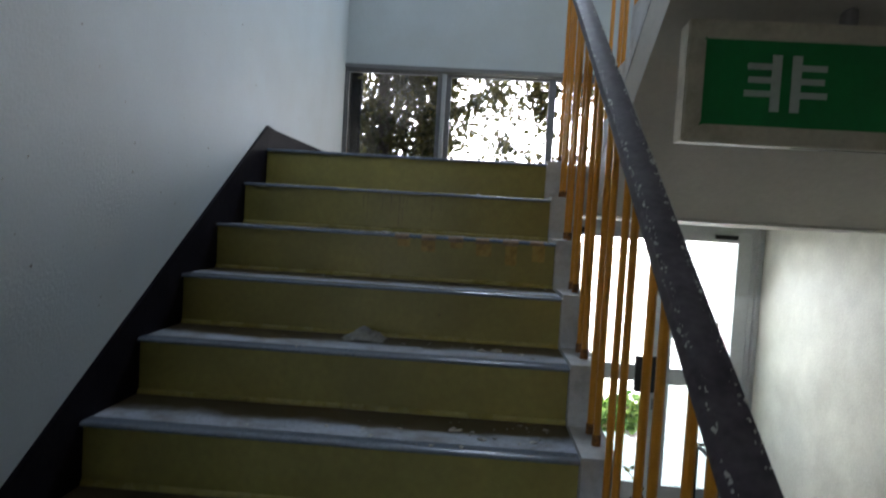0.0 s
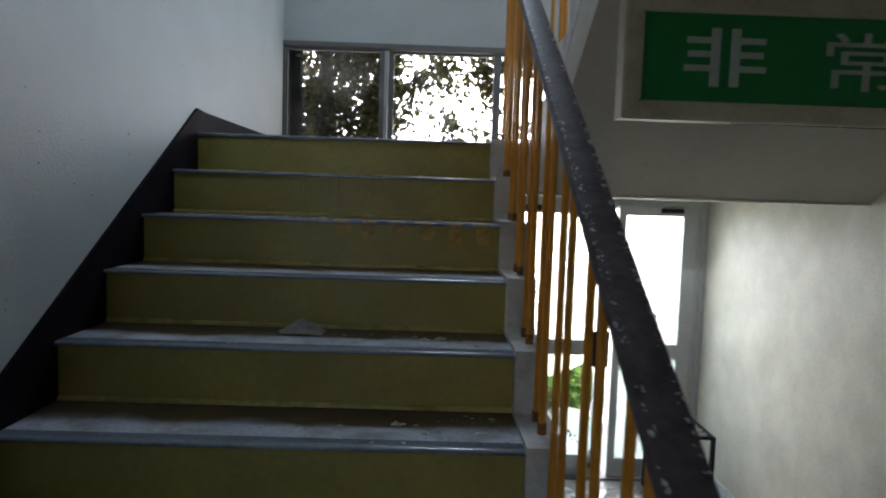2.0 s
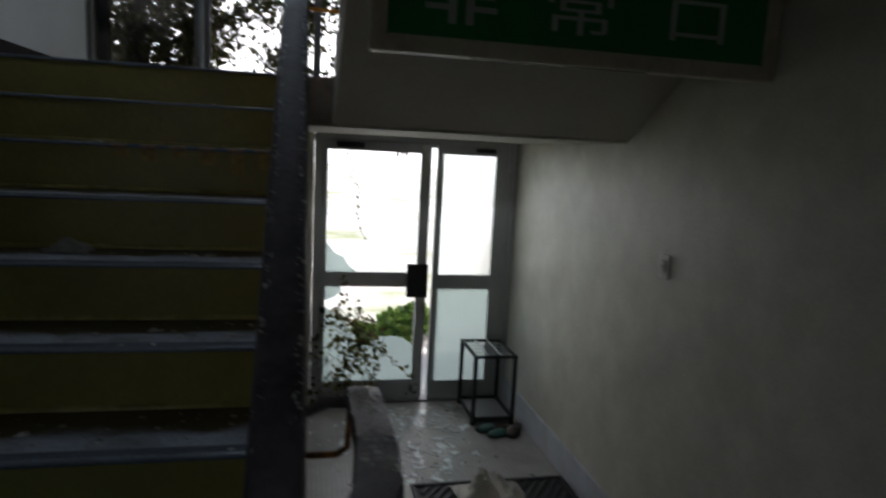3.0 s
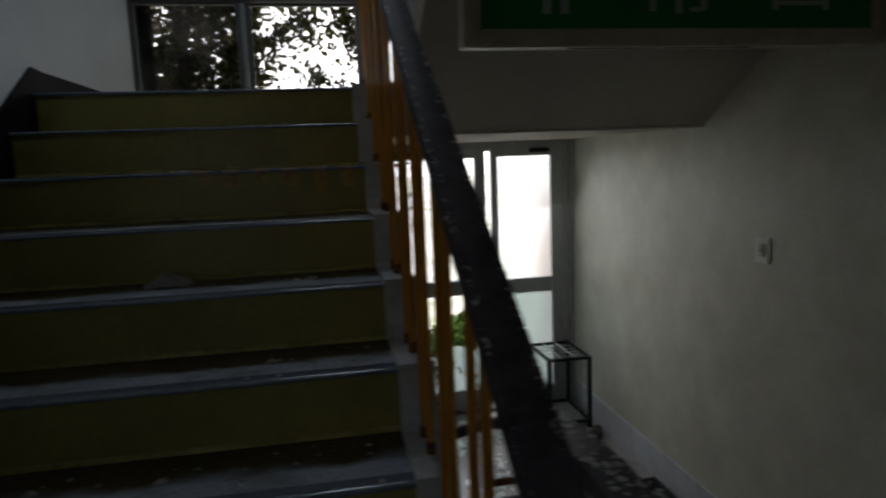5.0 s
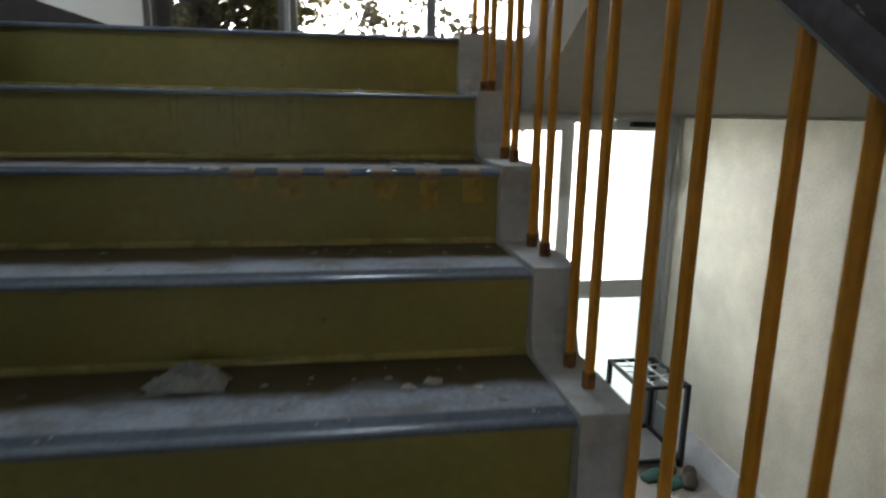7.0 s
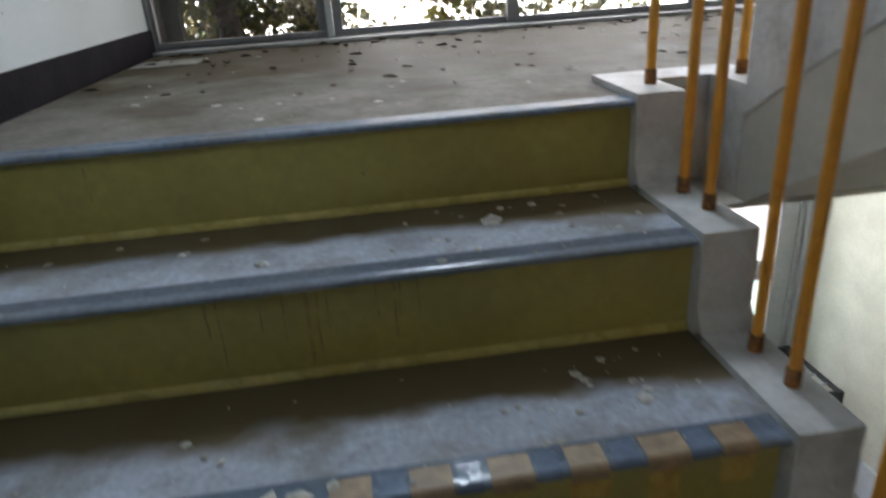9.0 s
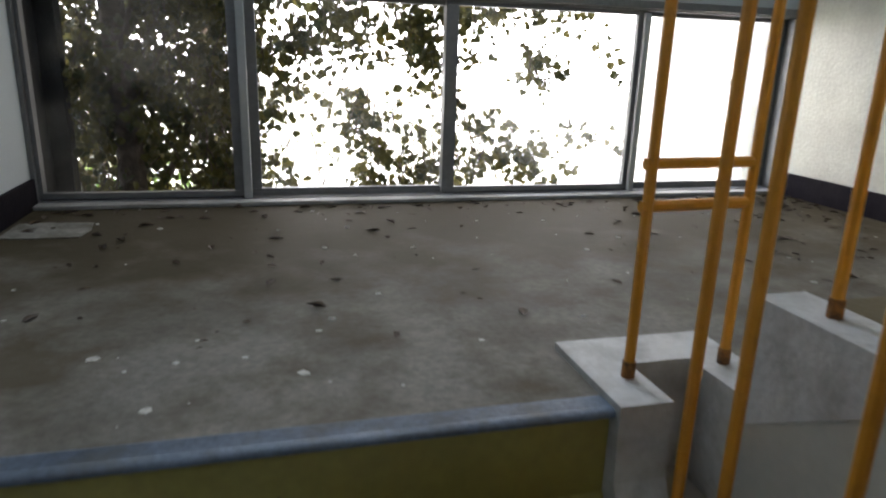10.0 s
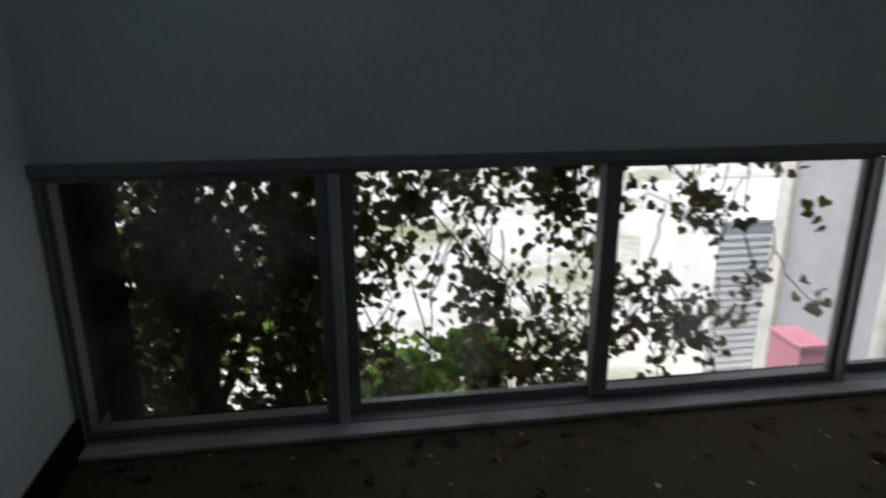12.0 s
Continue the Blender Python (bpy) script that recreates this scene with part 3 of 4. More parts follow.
part("door_stop", box(1.56, 2.992, DY + 0.072, DY + 0.1, 1.452, 1.482, 0.002), M_ALU, door)
part("door_stop", box(1.548, 1.60, DY + 0.072, DY + 0.1, ZE + 0.015, 1.452, 0.002), M_ALU, door)
part("threshold", box(1.5, 3.05, DY - 0.01, DY + 0.12, ZE + 0.001, ZE + 0.015, 0.003), M_ALUD, door)


def leaf(x0, x1, gx0, gx1, y, zs, name):
    a, b_, c, d = zs        # lower glass bottom and top, upper glass bottom and top
    lf = part(name, box(x0, gx0, y, y + 0.04, ZE + 0.02, 1.478, 0.003), M_ALU, door)
    part("stile", box(gx1, x1, y, y + 0.04, ZE + 0.02, 1.478, 0.003), M_ALU, lf)
    part("bottom_rail", box(gx0, gx1, y + 0.002, y + 0.038, ZE + 0.02, a, 0.002), M_ALU, lf)
    part("middle_rail", box(gx0, gx1, y + 0.002, y + 0.038, b_, c, 0.002), M_ALU, lf)
    part("top_rail", box(gx0, gx1, y + 0.002, y + 0.038, d, 1.478, 0.002), M_ALU, lf)
    return lf


left_leaf = leaf(1.566, 2.378, 1.602, 2.298, DY + 0.025, (-0.375, 0.375, 0.49, 1.405), "leaf")
right_leaf = leaf(2.422, 2.988, 2.474, 2.89, DY + 0.02, (-0.388, 0.362, 0.476, 1.41), "leaf")
pane("pane", box(2.469, 2.895, DY + 0.036, DY + 0.041, 0.47, 1.415), M_FROST, right_leaf, "frosted glass pane")
pane("pane", box(2.469, 2.895, DY + 0.036, DY + 0.041, -0.393, 0.367), M_SHEET, right_leaf, "frosted glass pane")


def shard(pts):
    pane("shard", prism(pts, "y", DY + 0.042, DY + 0.047), M_SHEET, left_leaf, "jagged rest of frosted glass")


shard([(1.597, -0.38), (2.302, -0.38), (2.302, -0.10), (2.22, -0.04), (2.12, -0.02), (2.0, -0.03), (1.93, -0.10), (1.86, -0.09), (1.83, 0.02), (1.78, 0.05),
       (1.75, 0.14), (1.68, 0.16), (1.597, 0.22)])
shard([(1.597, 0.26), (1.68, 0.29), (1.73, 0.35), (1.70, 0.38), (1.597, 0.38)])
shard([(1.597, 0.485), (1.84, 0.485), (1.78, 0.53), (1.74, 0.60), (1.67, 0.63), (1.597, 0.72)])
lock = part("lock_plate", box(2.222, 2.385, DY - 0.012, DY + 0.024, 0.30, 0.56, 0.004), M_DARK, left_leaf, "dark lock box")
part("keyhole", box(2.35, 2.368, DY - 0.016, DY - 0.011, 0.18, 0.26, 0.003), M_ALUD, left_leaf)
part("knob", tube([(1.586, DY - 0.035, 0.20), (1.586, DY + 0.026, 0.20)], 0.045, 0.045, 12), M_DARK, left_leaf)
part("door_closer", box(1.66, 1.86, DY - 0.03, DY + 0.024, 1.425, 1.465, 0.004), M_DARK, left_leaf, "dark door closer")
part("door_closer", box(2.72, 2.87, DY - 0.02, DY + 0.019, 1.435, 1.465, 0.004), M_DARK, right_leaf, "dark door closer")

# ---------------------------------------------------------------- exit passage things
stand = empty("umbrella_stand", 2.82, 1.42, ZE, "black metal umbrella stand with a wire grid top", "umbrella stand")
QX0, QX1, QY0, QY1, QZ = 2.675, 2.975, 1.20, 1.62, -0.022
for x in (QX0, QX1):
    for y in (QY0, QY1):
        part("leg", box(x - 0.014, x + 0.014, y - 0.014, y + 0.014, ZE, QZ, 0.002), M_DARK, stand)
for z in (QZ, ZE + 0.06):
    for y in (QY0, QY1):
        part("rail", box(QX0 + 0.011, QX1 - 0.011, y - 0.01, y + 0.01, z - 0.02, z, 0.002), M_DARK, stand)
    for x in (QX0, QX1):
        part("rail", box(x - 0.01, x + 0.01, QY0 + 0.011, QY1 - 0.011, z - 0.02, z, 0.002), M_DARK, stand)
part("tray", box(QX0 + 0.011, QX1 - 0.011, QY0 + 0.011, QY1 - 0.011, ZE + 0.035, ZE + 0.04), M_ALUD, stand, "grey drip tray")
for i in range(1, 3):
    x = QX0 + (QX1 - QX0) * i / 3
    part("grid_wire", tube([(x, QY0 + 0.01, QZ - 0.008), (x, QY1 - 0.01, QZ - 0.008)], 0.011, 0.011, 8), M_ALU, stand)
for i in range(1, 5):
    y = QY0 + (QY1 - QY0) * i / 5
    part("grid_wire", tube([(QX0 + 0.01, y, QZ - 0.014), (QX1 - 0.01, y, QZ - 0.014)], 0.011, 0.011, 8), M_ALU, stand)

switch = empty("light_switch", XR, -0.53, 0.96, "cream plastic wall switch plate", "light switch")
part("plate", box(XR - 0.009, XR, -0.575, -0.485, 0.905, 1.02, 0.003), M_WHITE, switch)
part("rocker", box(XR - 0.015, XR - 0.009, -0.545, -0.515, 0.935, 0.99, 0.002), M_CREAM, switch)
part("indicator", box(XR - 0.017, XR - 0.015, -0.535, -0.525, 0.958, 0.968), M_DARK, switch)

mat_thing = empty("door_mat", 2.56, 0.05, ZE, "black ribbed rubber door mat", "mat")
part("base", box(2.08, 3.03, -0.30, 0.36, ZE, ZE + 0.010, 0.003), M_DARK, mat_thing)
M_RUBBER = material("rubber_black", (0.022, 0.022, 0.024), 0.55, var=0.2, scale=20, bump=0.2)
for i in range(-6, 16):
    run = [(2.115 + i * 0.0615 + 0.055 * j, -0.27 + j * 0.075, ZE + 0.012) for j in range(9)]
    run = [p for p in run if 2.105 < p[0] < 3.005]
    if len(run) > 1:
        part("rib", tube(run, 0.03, 0.018, 6), M_RUBBER, mat_thing)
for x0, x1, y0, y1 in ((2.08, 3.03, 0.335, 0.36), (2.08, 3.03, -0.30, -0.275), (2.08, 2.10, -0.275, 0.335), (3.01, 3.03, -0.275, 0.335)):
    part("border", box(x0, x1, y0, y1, ZE + 0.0102, ZE + 0.024, 0.003), M_RUBBER, mat_thing)

M_CLOTH = material("cloth_white", (0.62, 0.60, 0.55), 0.9, var=0.1, scale=15, bump=0.4, bscale=200, bdist=0.002)


def crumple(name, cx, cy, z, w, d, h, mat, label, category, seed, n=16):
    bm = bmesh.new()
    rg = random.Random(seed)
    grid = []
    ox = rg.uniform(0, 50)
    for i in range(n + 1):
        row = []
        for j in range(n + 1):
            u, v = i / n * 2 - 1, j / n * 2 - 1
            r = math.hypot(u, v)
            edge = 1 + 0.25 * noise.noise((u * 2 + ox, v * 2, 0))
            hz = h * max(0, 1 - r * r * 0.6) * (0.35 + 0.9 * abs(noise.noise((u * 2.2 + ox, v * 2.2, 3)))) + 0.02 * h * rg.random()
            row.append(bm.verts.new((cx + u * w / 2 * edge, cy + v * d / 2 * edge, z + 0.002 + hz * (1 if r < 1 else 0.3))))
        grid.append(row)
    for i in range(n):
        for j in range(n):
            bm.faces.new((grid[i][j], grid[i + 1][j], grid[i + 1][j + 1], grid[i][j + 1]))
    ob = part(name, bm, mat, None, "", True)
    return tagged(ob, label, category)


crumple("cloth", 2.50, 0.10, ZE + 0.024, 0.40, 0.40, 0.19, M_CLOTH, "crumpled dirty white cloth on the mat", "cloth", 4)

M_SLIP = material("slipper_green", (0.014, 0.105, 0.085), 0.4, var=0.1, scale=20, bump=0.1)
M_SHOE = material("shoe_brown", (0.05, 0.035, 0.025), 0.5, var=0.2, scale=20, bump=0.2)


def slipper(x, y, turn, mat, label, name="slipper"):
    th = empty(name, 0, 0, 0, label, name)
    sole = bmesh.new()
    prof = [(0.13, 0.0), (0.12, 0.03), (0.06, 0.046), (-0.02, 0.038), (-0.09, 0.036), (-0.125, 0.022), (-0.135, 0.0), (-0.125, -0.022),
            (-0.09, -0.036), (-0.02, -0.038), (0.06, -0.046), (0.12, -0.03)]
    va = [sole.verts.new((a, b2, 0)) for a, b2 in prof]
    vb = [sole.verts.new((a, b2, 0.018)) for a, b2 in prof]
    sole.faces.new(va[::-1])
    sole.faces.new(vb)
    for i in range(12):
        sole.faces.new((va[i], va[(i + 1) % 12], vb[(i + 1) % 12], vb[i]))
    part("sole", sole, M_SHOE, th)
    up = bmesh.new()
    rows = []
    for i in range(7):
        a = 0.13 - i * 0.022
        wd = 0.046 * math.sqrt(max(0.05, 1 - ((a - 0.05) / 0.085) ** 2))
        hh = 0.010 + 0.022 * math.sin(min(1, (i + 0.3) / 6) * 1.5)
        rows.append([up.verts.new((a, wd * math.cos(q * math.pi / 8), 0.012 + hh * math.sin(q * math.pi / 8))) for q in range(9)])
    for r0, r1 in zip(rows, rows[1:]):
        for q in range(8):
            up.faces.new((r0[q], r0[q + 1], r1[q + 1], r1[q]))
    u = part("upper", up, mat, th, "", True)
    md = u.modifiers.new("thick", "SOLIDIFY")
    md.thickness = 0.004
    th.matrix_world = pose(x, y, ZE, 0, 0, turn)
    return th


slipper(2.80, 1.12, 200, M_SLIP, "green vinyl slipper beside the umbrella stand")
slipper(2.86, 1.02, 195, M_SLIP, "green vinyl slipper beside the umbrella stand")
slipper(2.96, 1.06, 240, M_SHOE, "old dark shoe against the passage wall", "shoe")

# ---------------------------------------------------------------- things lying on the stairs
M_TAPE = material("worn_tape", (0.29, 0.20, 0.115), 0.5, var=0.2, scale=30, bump=0.1)
M_CRUMBG = material("grey_crumb", (0.33, 0.31, 0.27), 0.8, var=0.3, scale=50, bump=0.3)
M_STAIN = material("drip_stain", (0.26, 0.21, 0.06), 0.4, var=0.2, scale=30, bump=0.05)
rng = random.Random(11)
ytape, ztape = -T * 2, L - R * 2
M_BARE = material("bare_nosing_patch", (0.13, 0.17, 0.235), 0.10, var=0.15, scale=25, bump=0.1)


def edge_patch(name, x, w, d, mat, label, lift=0.0):
    yt, zt = ytape - 0.0075 - lift, ztape + 0.0006 + lift
    part(name, prism([(ytape + 0.038, ztape + 0.0024 + lift), (ytape - 0.002, zt + 0.0008), (ytape - 0.0062 - lift, zt - 0.0032), (yt - 0.0006, zt - 0.008), (yt - 0.0006, ztape - d),
                      (yt + 0.002, ztape - d), (yt + 0.004, ztape - 0.006), (ytape + 0.038, ztape - 0.002)], "x", x, x + w), mat, stairs, label)


for i in range(6):
    x = 0.715 + i * 0.104
    edge_patch("tape_patch", x, rng.uniform(0.050, 0.060), rng.uniform(0.014, 0.019), M_TAPE, "brown worn tape square", 0.0008)
    if i < 5:
        edge_patch("bare_patch", x + 0.062, rng.uniform(0.030, 0.036), rng.uniform(0.009, 0.012), M_BARE, "glossy bare square between tape")


def drip(x, k, z0, z1, w):
    """A thin run of dirt: swelling and narrowing on its way down, rounded at its end."""
    y = -T * k + 0.0112
    rg_ = random.Random(int(x * 1000) + k)
    n = 9
    left, right, cx = [], [], x
    for i in range(n + 1):
        f = i / n
        cx += rg_.gauss(0, 0.0007)
        hw = w * (0.5 - 0.22 * f) * rg_.uniform(0.7, 1.25) * (1.0 if i < n else 0.35)
        left.append((cx - hw, z0 + (z1 - z0) * f))
        right.append((cx + hw, z0 + (z1 - z0) * f))
    part("drip_stain", prism(left + right[::-1], "y", y, y + 0.001), M_STAIN, stairs, "thin dark drip stain")


for x, a, b, w in ((0.552, 0, 0.10, 0.004), (0.535, 0.01, 0.05, 0.004), (0.615, 0, 0.05, 0.003), (0.655, 0, 0.07, 0.004), (0.69, 0, 0.105, 0.007),
                   (0.708, 0, 0.09, 0.004), (0.72, 0, 0.06, 0.003), (0.80, 0, 0.05, 0.003), (0.828, 0, 0.08, 0.004), (0.84, 0, 0.05, 0.003), (0.868, 0, 0.07, 0.003)):
    drip(x, 1, L - R - 0.0125 - a, L - R - 0.022 - b * 1.25, w * 1.3)
M_RUSTY = material("rust_run", (0.46, 0.29, 0.055), 0.4, var=0.2, scale=30, bump=0.05, stain=(0.42, 0.33, 0.085), sscale=30, samount=0.6)
for x, b, w in ((0.75, 0.035, 0.05), (0.845, 0.05, 0.055), (0.955, 0.03, 0.05), (1.06, 0.055, 0.06), (1.165, 0.085, 0.045), (1.27, 0.065, 0.05)):
    zt = L - 2 * R - 0.0125
    yr = -T * 2 + 0.0113
    part("rust_stain", prism([(x - w / 2, zt), (x + w / 2, zt), (x + w * 0.49, zt - b * 0.96), (x + w * 0.2, zt - b), (x - w * 0.1, zt - b * 0.96), (x - w * 0.3, zt - b * 0.99), (x - w * 0.48, zt - b * 0.93)],
                             "y", yr, yr + 0.001), M_RUSTY, stairs, "faint orange rust run")
drip(0.30, 0, L - 0.031, L - 0.10, 0.004)
part("stain_spot", tube([(0.919, -T * 3 + 0.009, 1.138), (0.919, -T * 3 + 0.013, 1.138)], 0.011, 0.011, 8), M_STAIN, stairs, "black spot")
part("stain_spot", tube([(0.80, 0.009, 1.655), (0.80, 0.013, 1.655)], 0.008, 0.008, 8), M_STAIN, stairs, "black spot")

M_SCRAP = material("plastic_scrap", (0.36, 0.35, 0.31), 0.4, var=0.2, scale=30, bump=0.4, bscale=90, bdist=0.004)
crumple("plaster_sheet", 0.68, -0.93, L - 4 * R + 0.001, 0.14, 0.085, 0.05, M_SCRAP, "pale crumpled scrap lying on a stair tread", "debris", 8, 10)


def crumb(bm, x, y, z, r, rg, flat=0.5):
    n = 5
    top = bm.verts.new((x + rg.uniform(-0.2, 0.2) * r, y, z + r * flat * rg.uniform(0.6, 1.2)))
    a0 = rg.random() * 6
    ring = [bm.verts.new((x + r * rg.uniform(0.6, 1.2) * math.cos(a0 + 6.283 * j / n), y + r * rg.uniform(0.6, 1.2) * math.sin(a0 + 6.283 * j / n),
                          z + r * flat * rg.uniform(0.1, 0.5))) for j in range(n)]
    base = [bm.verts.new((v.co.x, v.co.y, z - 0.0005)) for v in ring]
    for j in range(n):
        bm.faces.new((ring[j], ring[(j + 1) % n], top))
        bm.faces.new((base[j], base[(j + 1) % n], ring[(j + 1) % n], ring[j]))


for mat, seed, count, label, name in ((M_FLAKE, 3, 26, "pale plaster crumbs scattered on the stair treads", "plaster_crumbs"),
                                      (M_CRUMBG, 4, 30, "grey grit scattered on the stair treads", "grit")):
    rg = random.Random(seed)
    bm = bmesh.new()
    for k in range(1, 10):
        z = L - R * k
        for i in range(count):
            x = XT - abs(rg.gauss(0, 0.33)) - 0.02 if rg.random() < 0.7 else rg.uniform(0.1, 1.3)
            if x < 0.05:
                continue
            yy = -T * k + rg.uniform(0.08, T - 0.03) if rg.random() < 0.75 else -T * k + rg.uniform(0.01, 0.1)
            crumb(bm, x, yy, z + 0.0032 if yy < -T * k + 0.049 else z, rg.choice([0.002, 0.003, 0.003, 0.004, 0.006, 0.009]), rg)
    tagged(part(name, bm, mat), label, "debris", "", "stuff")
# specks and small blisters in the stucco
bm = bmesh.new()
rg = random.Random(41)
for i in range(420):
    y, z, r = rg.uniform(-3.4, 1.5), rg.uniform(0.3, 3.3), rg.choice([0.0015, 0.002, 0.002, 0.003, 0.0045])
    if z < 0.2 + L + R / T * min(0.0, y):
        continue
    tip = bm.verts.new((rg.uniform(0.3, 0.7) * r, y, z))
    ring = [bm.verts.new((0.0, y + r * rg.uniform(0.7, 1.2) * math.cos(1.0472 * j), z + r * rg.uniform(0.7, 1.3) * math.sin(1.0472 * j))) for j in range(6)]
    for j in range(6):
        bm.faces.new((ring[j], ring[(j + 1) % 6], tip))
tagged(part("stucco_specks", bm, M_CRUMBG), "small grey specks and blisters on the stucco wall", "wall specks", "", "stuff")
# larger chips
rg = random.Random(9)
for x, k, dy, r in ((1.12, 4, 0.17, 0.022), (1.07, 4, 0.15, 0.016), (1.2, 4, 0.14, 0.014), (1.0, 5, 0.16, 0.018), (1.08, 5, 0.1, 0.014), (1.22, 5, 0.11, 0.013),
                    (0.48, 6, 0.16, 0.020), (0.76, 6, 0.15, 0.018), (1.02, 1, 0.17, 0.026), (0.62, 1, 0.09, 0.012), (1.18, 2, 0.12, 0.013), (1.1, 2, 0.2, 0.010), (0.675, 2, 0.014, 0.022), (0.64, 2, 0.02, 0.014), (0.72, 2, 0.03, 0.012)):
    bm = bmesh.new()
    crumb(bm, x, -T * k + dy, L - R * k, r, rg, 0.6)
    tagged(part("plaster_chip", bm, M_FLAKE), "pale plaster chip lying on a stair tread", "debris", "plaster chips on the stairs")

# landing litter
M_DEAD = material("dead_leaf", (0.055, 0.035, 0.02), 0.8, var=0.35, scale=30, bump=0.2)


def dead_leaf(bm, x, y, z, s, rg):
    a = rg.random() * 6.283
    c, n_ = math.cos(a), math.sin(a)
    curl = rg.uniform(0.1, 0.5) * s
    prof = ((-1, 0, 0.1), (-0.3, 0.42, 1), (0.3, 0.36, 0.9), (1, 0, 0.3), (0.3, -0.36, 0.9), (-0.3, -0.42, 1))
    vs = [bm.verts.new((x + s * (u * c - v * n_), y + s * (u * n_ + v * c), z + 0.002 + curl * h * rg.uniform(0.5, 1))) for u, v, h in prof]
    mid = bm.verts.new((x, y, z + 0.002))
    for j in range(6):
        bm.faces.new((vs[j], vs[(j + 1) % 6], mid))


rg = random.Random(21)
bm = bmesh.new()
for i in range(540):
    q = rg.random()
    if q < 0.45:
        x, y = XR - abs(rg.gauss(0, 0.35)) - 0.03, YW - abs(rg.gauss(0, 0.35)) - 0.1
    elif q < 0.75:
        x, y = rg.uniform(0.05, 2.9), YW - abs(rg.gauss(0, 0.12)) - 0.1
    else:
        x, y = rg.uniform(0.05, 2.9), rg.uniform(0.35, 1.6)
    if 0.03 < x < XR - 0.03 and 0.3 < y < YW - 0.1:
        dead_leaf(bm, x, y, L, rg.choice([0.006, 0.008, 0.011, 0.015, 0.02, 0.026]), rg)
tagged(part("dead_leaves", bm, M_DEAD), "dry brown dead leaves scattered on the landing", "leaves", "", "stuff")
bm = bmesh.new()
for i in range(60):
    crumb(bm, rg.uniform(0.1, 2.9), rg.uniform(0.3, 1.62), L, rg.choice([0.003, 0.004, 0.006, 0.01]), rg, 0.4)
for i in range(14):
    crumb(bm, rg.gauss(0.72, 0.12), rg.gauss(0.2, 0.08) + 0.05, L, rg.choice([0.003, 0.005, 0.007, 0.013]), rg, 0.1)
tagged(part("landing_crumbs", bm, M_FLAKE), "pale plaster bits scattered on the landing", "debris", "", "stuff")
bm = prism([(0.03, 1.25), (0.13, 1.235), (0.25, 1.24), (0.262, 1.33), (0.25, 1.42), (0.12, 1.44), (0.03, 1.43)], "z", L, L + 0.003)
M_PAPER = material("dusty_paper", (0.22, 0.21, 0.185), 0.85, var=0.25, scale=14, bump=0.3, stain=(0.09, 0.075, 0.05), sscale=11, samount=0.8)
tagged(part("paper_scrap", bm, M_PAPER), "pale square scrap of paper on the landing floor", "paper")

# broken glass on the exit floor
M_SHARD = material("glass_shard", (0.80, 0.86, 0.86), 0.12, var=0.06, scale=20, bump=0.05, spec=0.9)
rg = random.Random(31)
bm = bmesh.new()
for i in range(330):
    cx, cy, sd = rg.choice([(2.2, 1.4, 0.16), (2.08, 1.15, 0.14), (2.45, 1.3, 0.15), (2.25, 0.75, 0.15), (2.15, 0.45, 0.12), (2.4, 0.6, 0.2), (1.7, 1.0, 0.15)])
    x, y = rg.gauss(cx, sd), rg.gauss(cy, sd)
    if not (1.5 < x < 2.64 and 0.38 < y < 1.6):
        continue
    s = rg.choice([0.008, 0.012, 0.018, 0.026, 0.038, 0.055])
    a = rg.random() * 6.283
    n = rg.choice([3, 4, 4, 5])
    st = rg.uniform(0.18, 0.7)
    tx, ty = rg.gauss(0, 0.09), rg.gauss(0.03, 0.09)
    vs = []
    for j in range(n):
        u, v = s * rg.uniform(0.7, 1.2) * math.cos(6.283 * j / n), s * st * rg.uniform(0.7, 1.2) * math.sin(6.283 * j / n)
        p, q = u * math.cos(a) - v * math.sin(a), u * math.sin(a) + v * math.cos(a)
        vs.append((x + p, y + q, ZE + 0.004 + tx * p + ty * q))
    top = [bm.verts.new((p, q, r + 0.003)) for p, q, r in vs]
    bot = [bm.verts.new(p) for p in vs]
    bm.faces.new(top)
    for j in range(n):
        bm.faces.new((bot[j], bot[(j + 1) % n], top[(j + 1) % n], top[j]))
tagged(part("broken_glass", bm, M_SHARD), "broken glass splinters spread over the exit floor", "broken glass", "", "stuff")
bm = bmesh.new()
for i in range(90):
    x, y = (rg.gauss(2.75, 0.1), rg.gauss(1.5, 0.1)) if rg.random() < 0.6 else (rg.uniform(1.6, 2.9), rg.uniform(0.4, 1.6))
    if 1.5 < x < 3.0 and y < 1.64:
        dead_leaf(bm, x, y, ZE, rg.choice([0.008, 0.012, 0.018]), rg)
tagged(part("dead_leaves", bm, M_DEAD), "dry dead leaves under the umbrella stand", "leaves", "", "stuff")

# ---------------------------------------------------------------- outside
M_GRASS = material("pale_ground", (0.72, 0.71, 0.67), 0.9, var=0.12, scale=1.2, bump=0.6, bscale=25, bdist=0.05, stain=(0.20, 0.24, 0.07), sscale=0.45, samount=0.8)
structure("ground", box(-60, 60, YW + 0.25, 140, -1.0, ZE - 0.03), M_GRASS, "pale gravel ground with grass patches outside the door", "ground")

# emissive sheet; its glow replaces the overexposed distance
M_GLOW = bpy.data.materials.new("distance_glow")
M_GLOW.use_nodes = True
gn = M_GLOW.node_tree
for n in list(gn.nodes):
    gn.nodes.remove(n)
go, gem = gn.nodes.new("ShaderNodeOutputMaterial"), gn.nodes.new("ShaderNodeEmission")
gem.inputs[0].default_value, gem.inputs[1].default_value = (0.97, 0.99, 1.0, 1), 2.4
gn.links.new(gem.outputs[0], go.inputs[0])
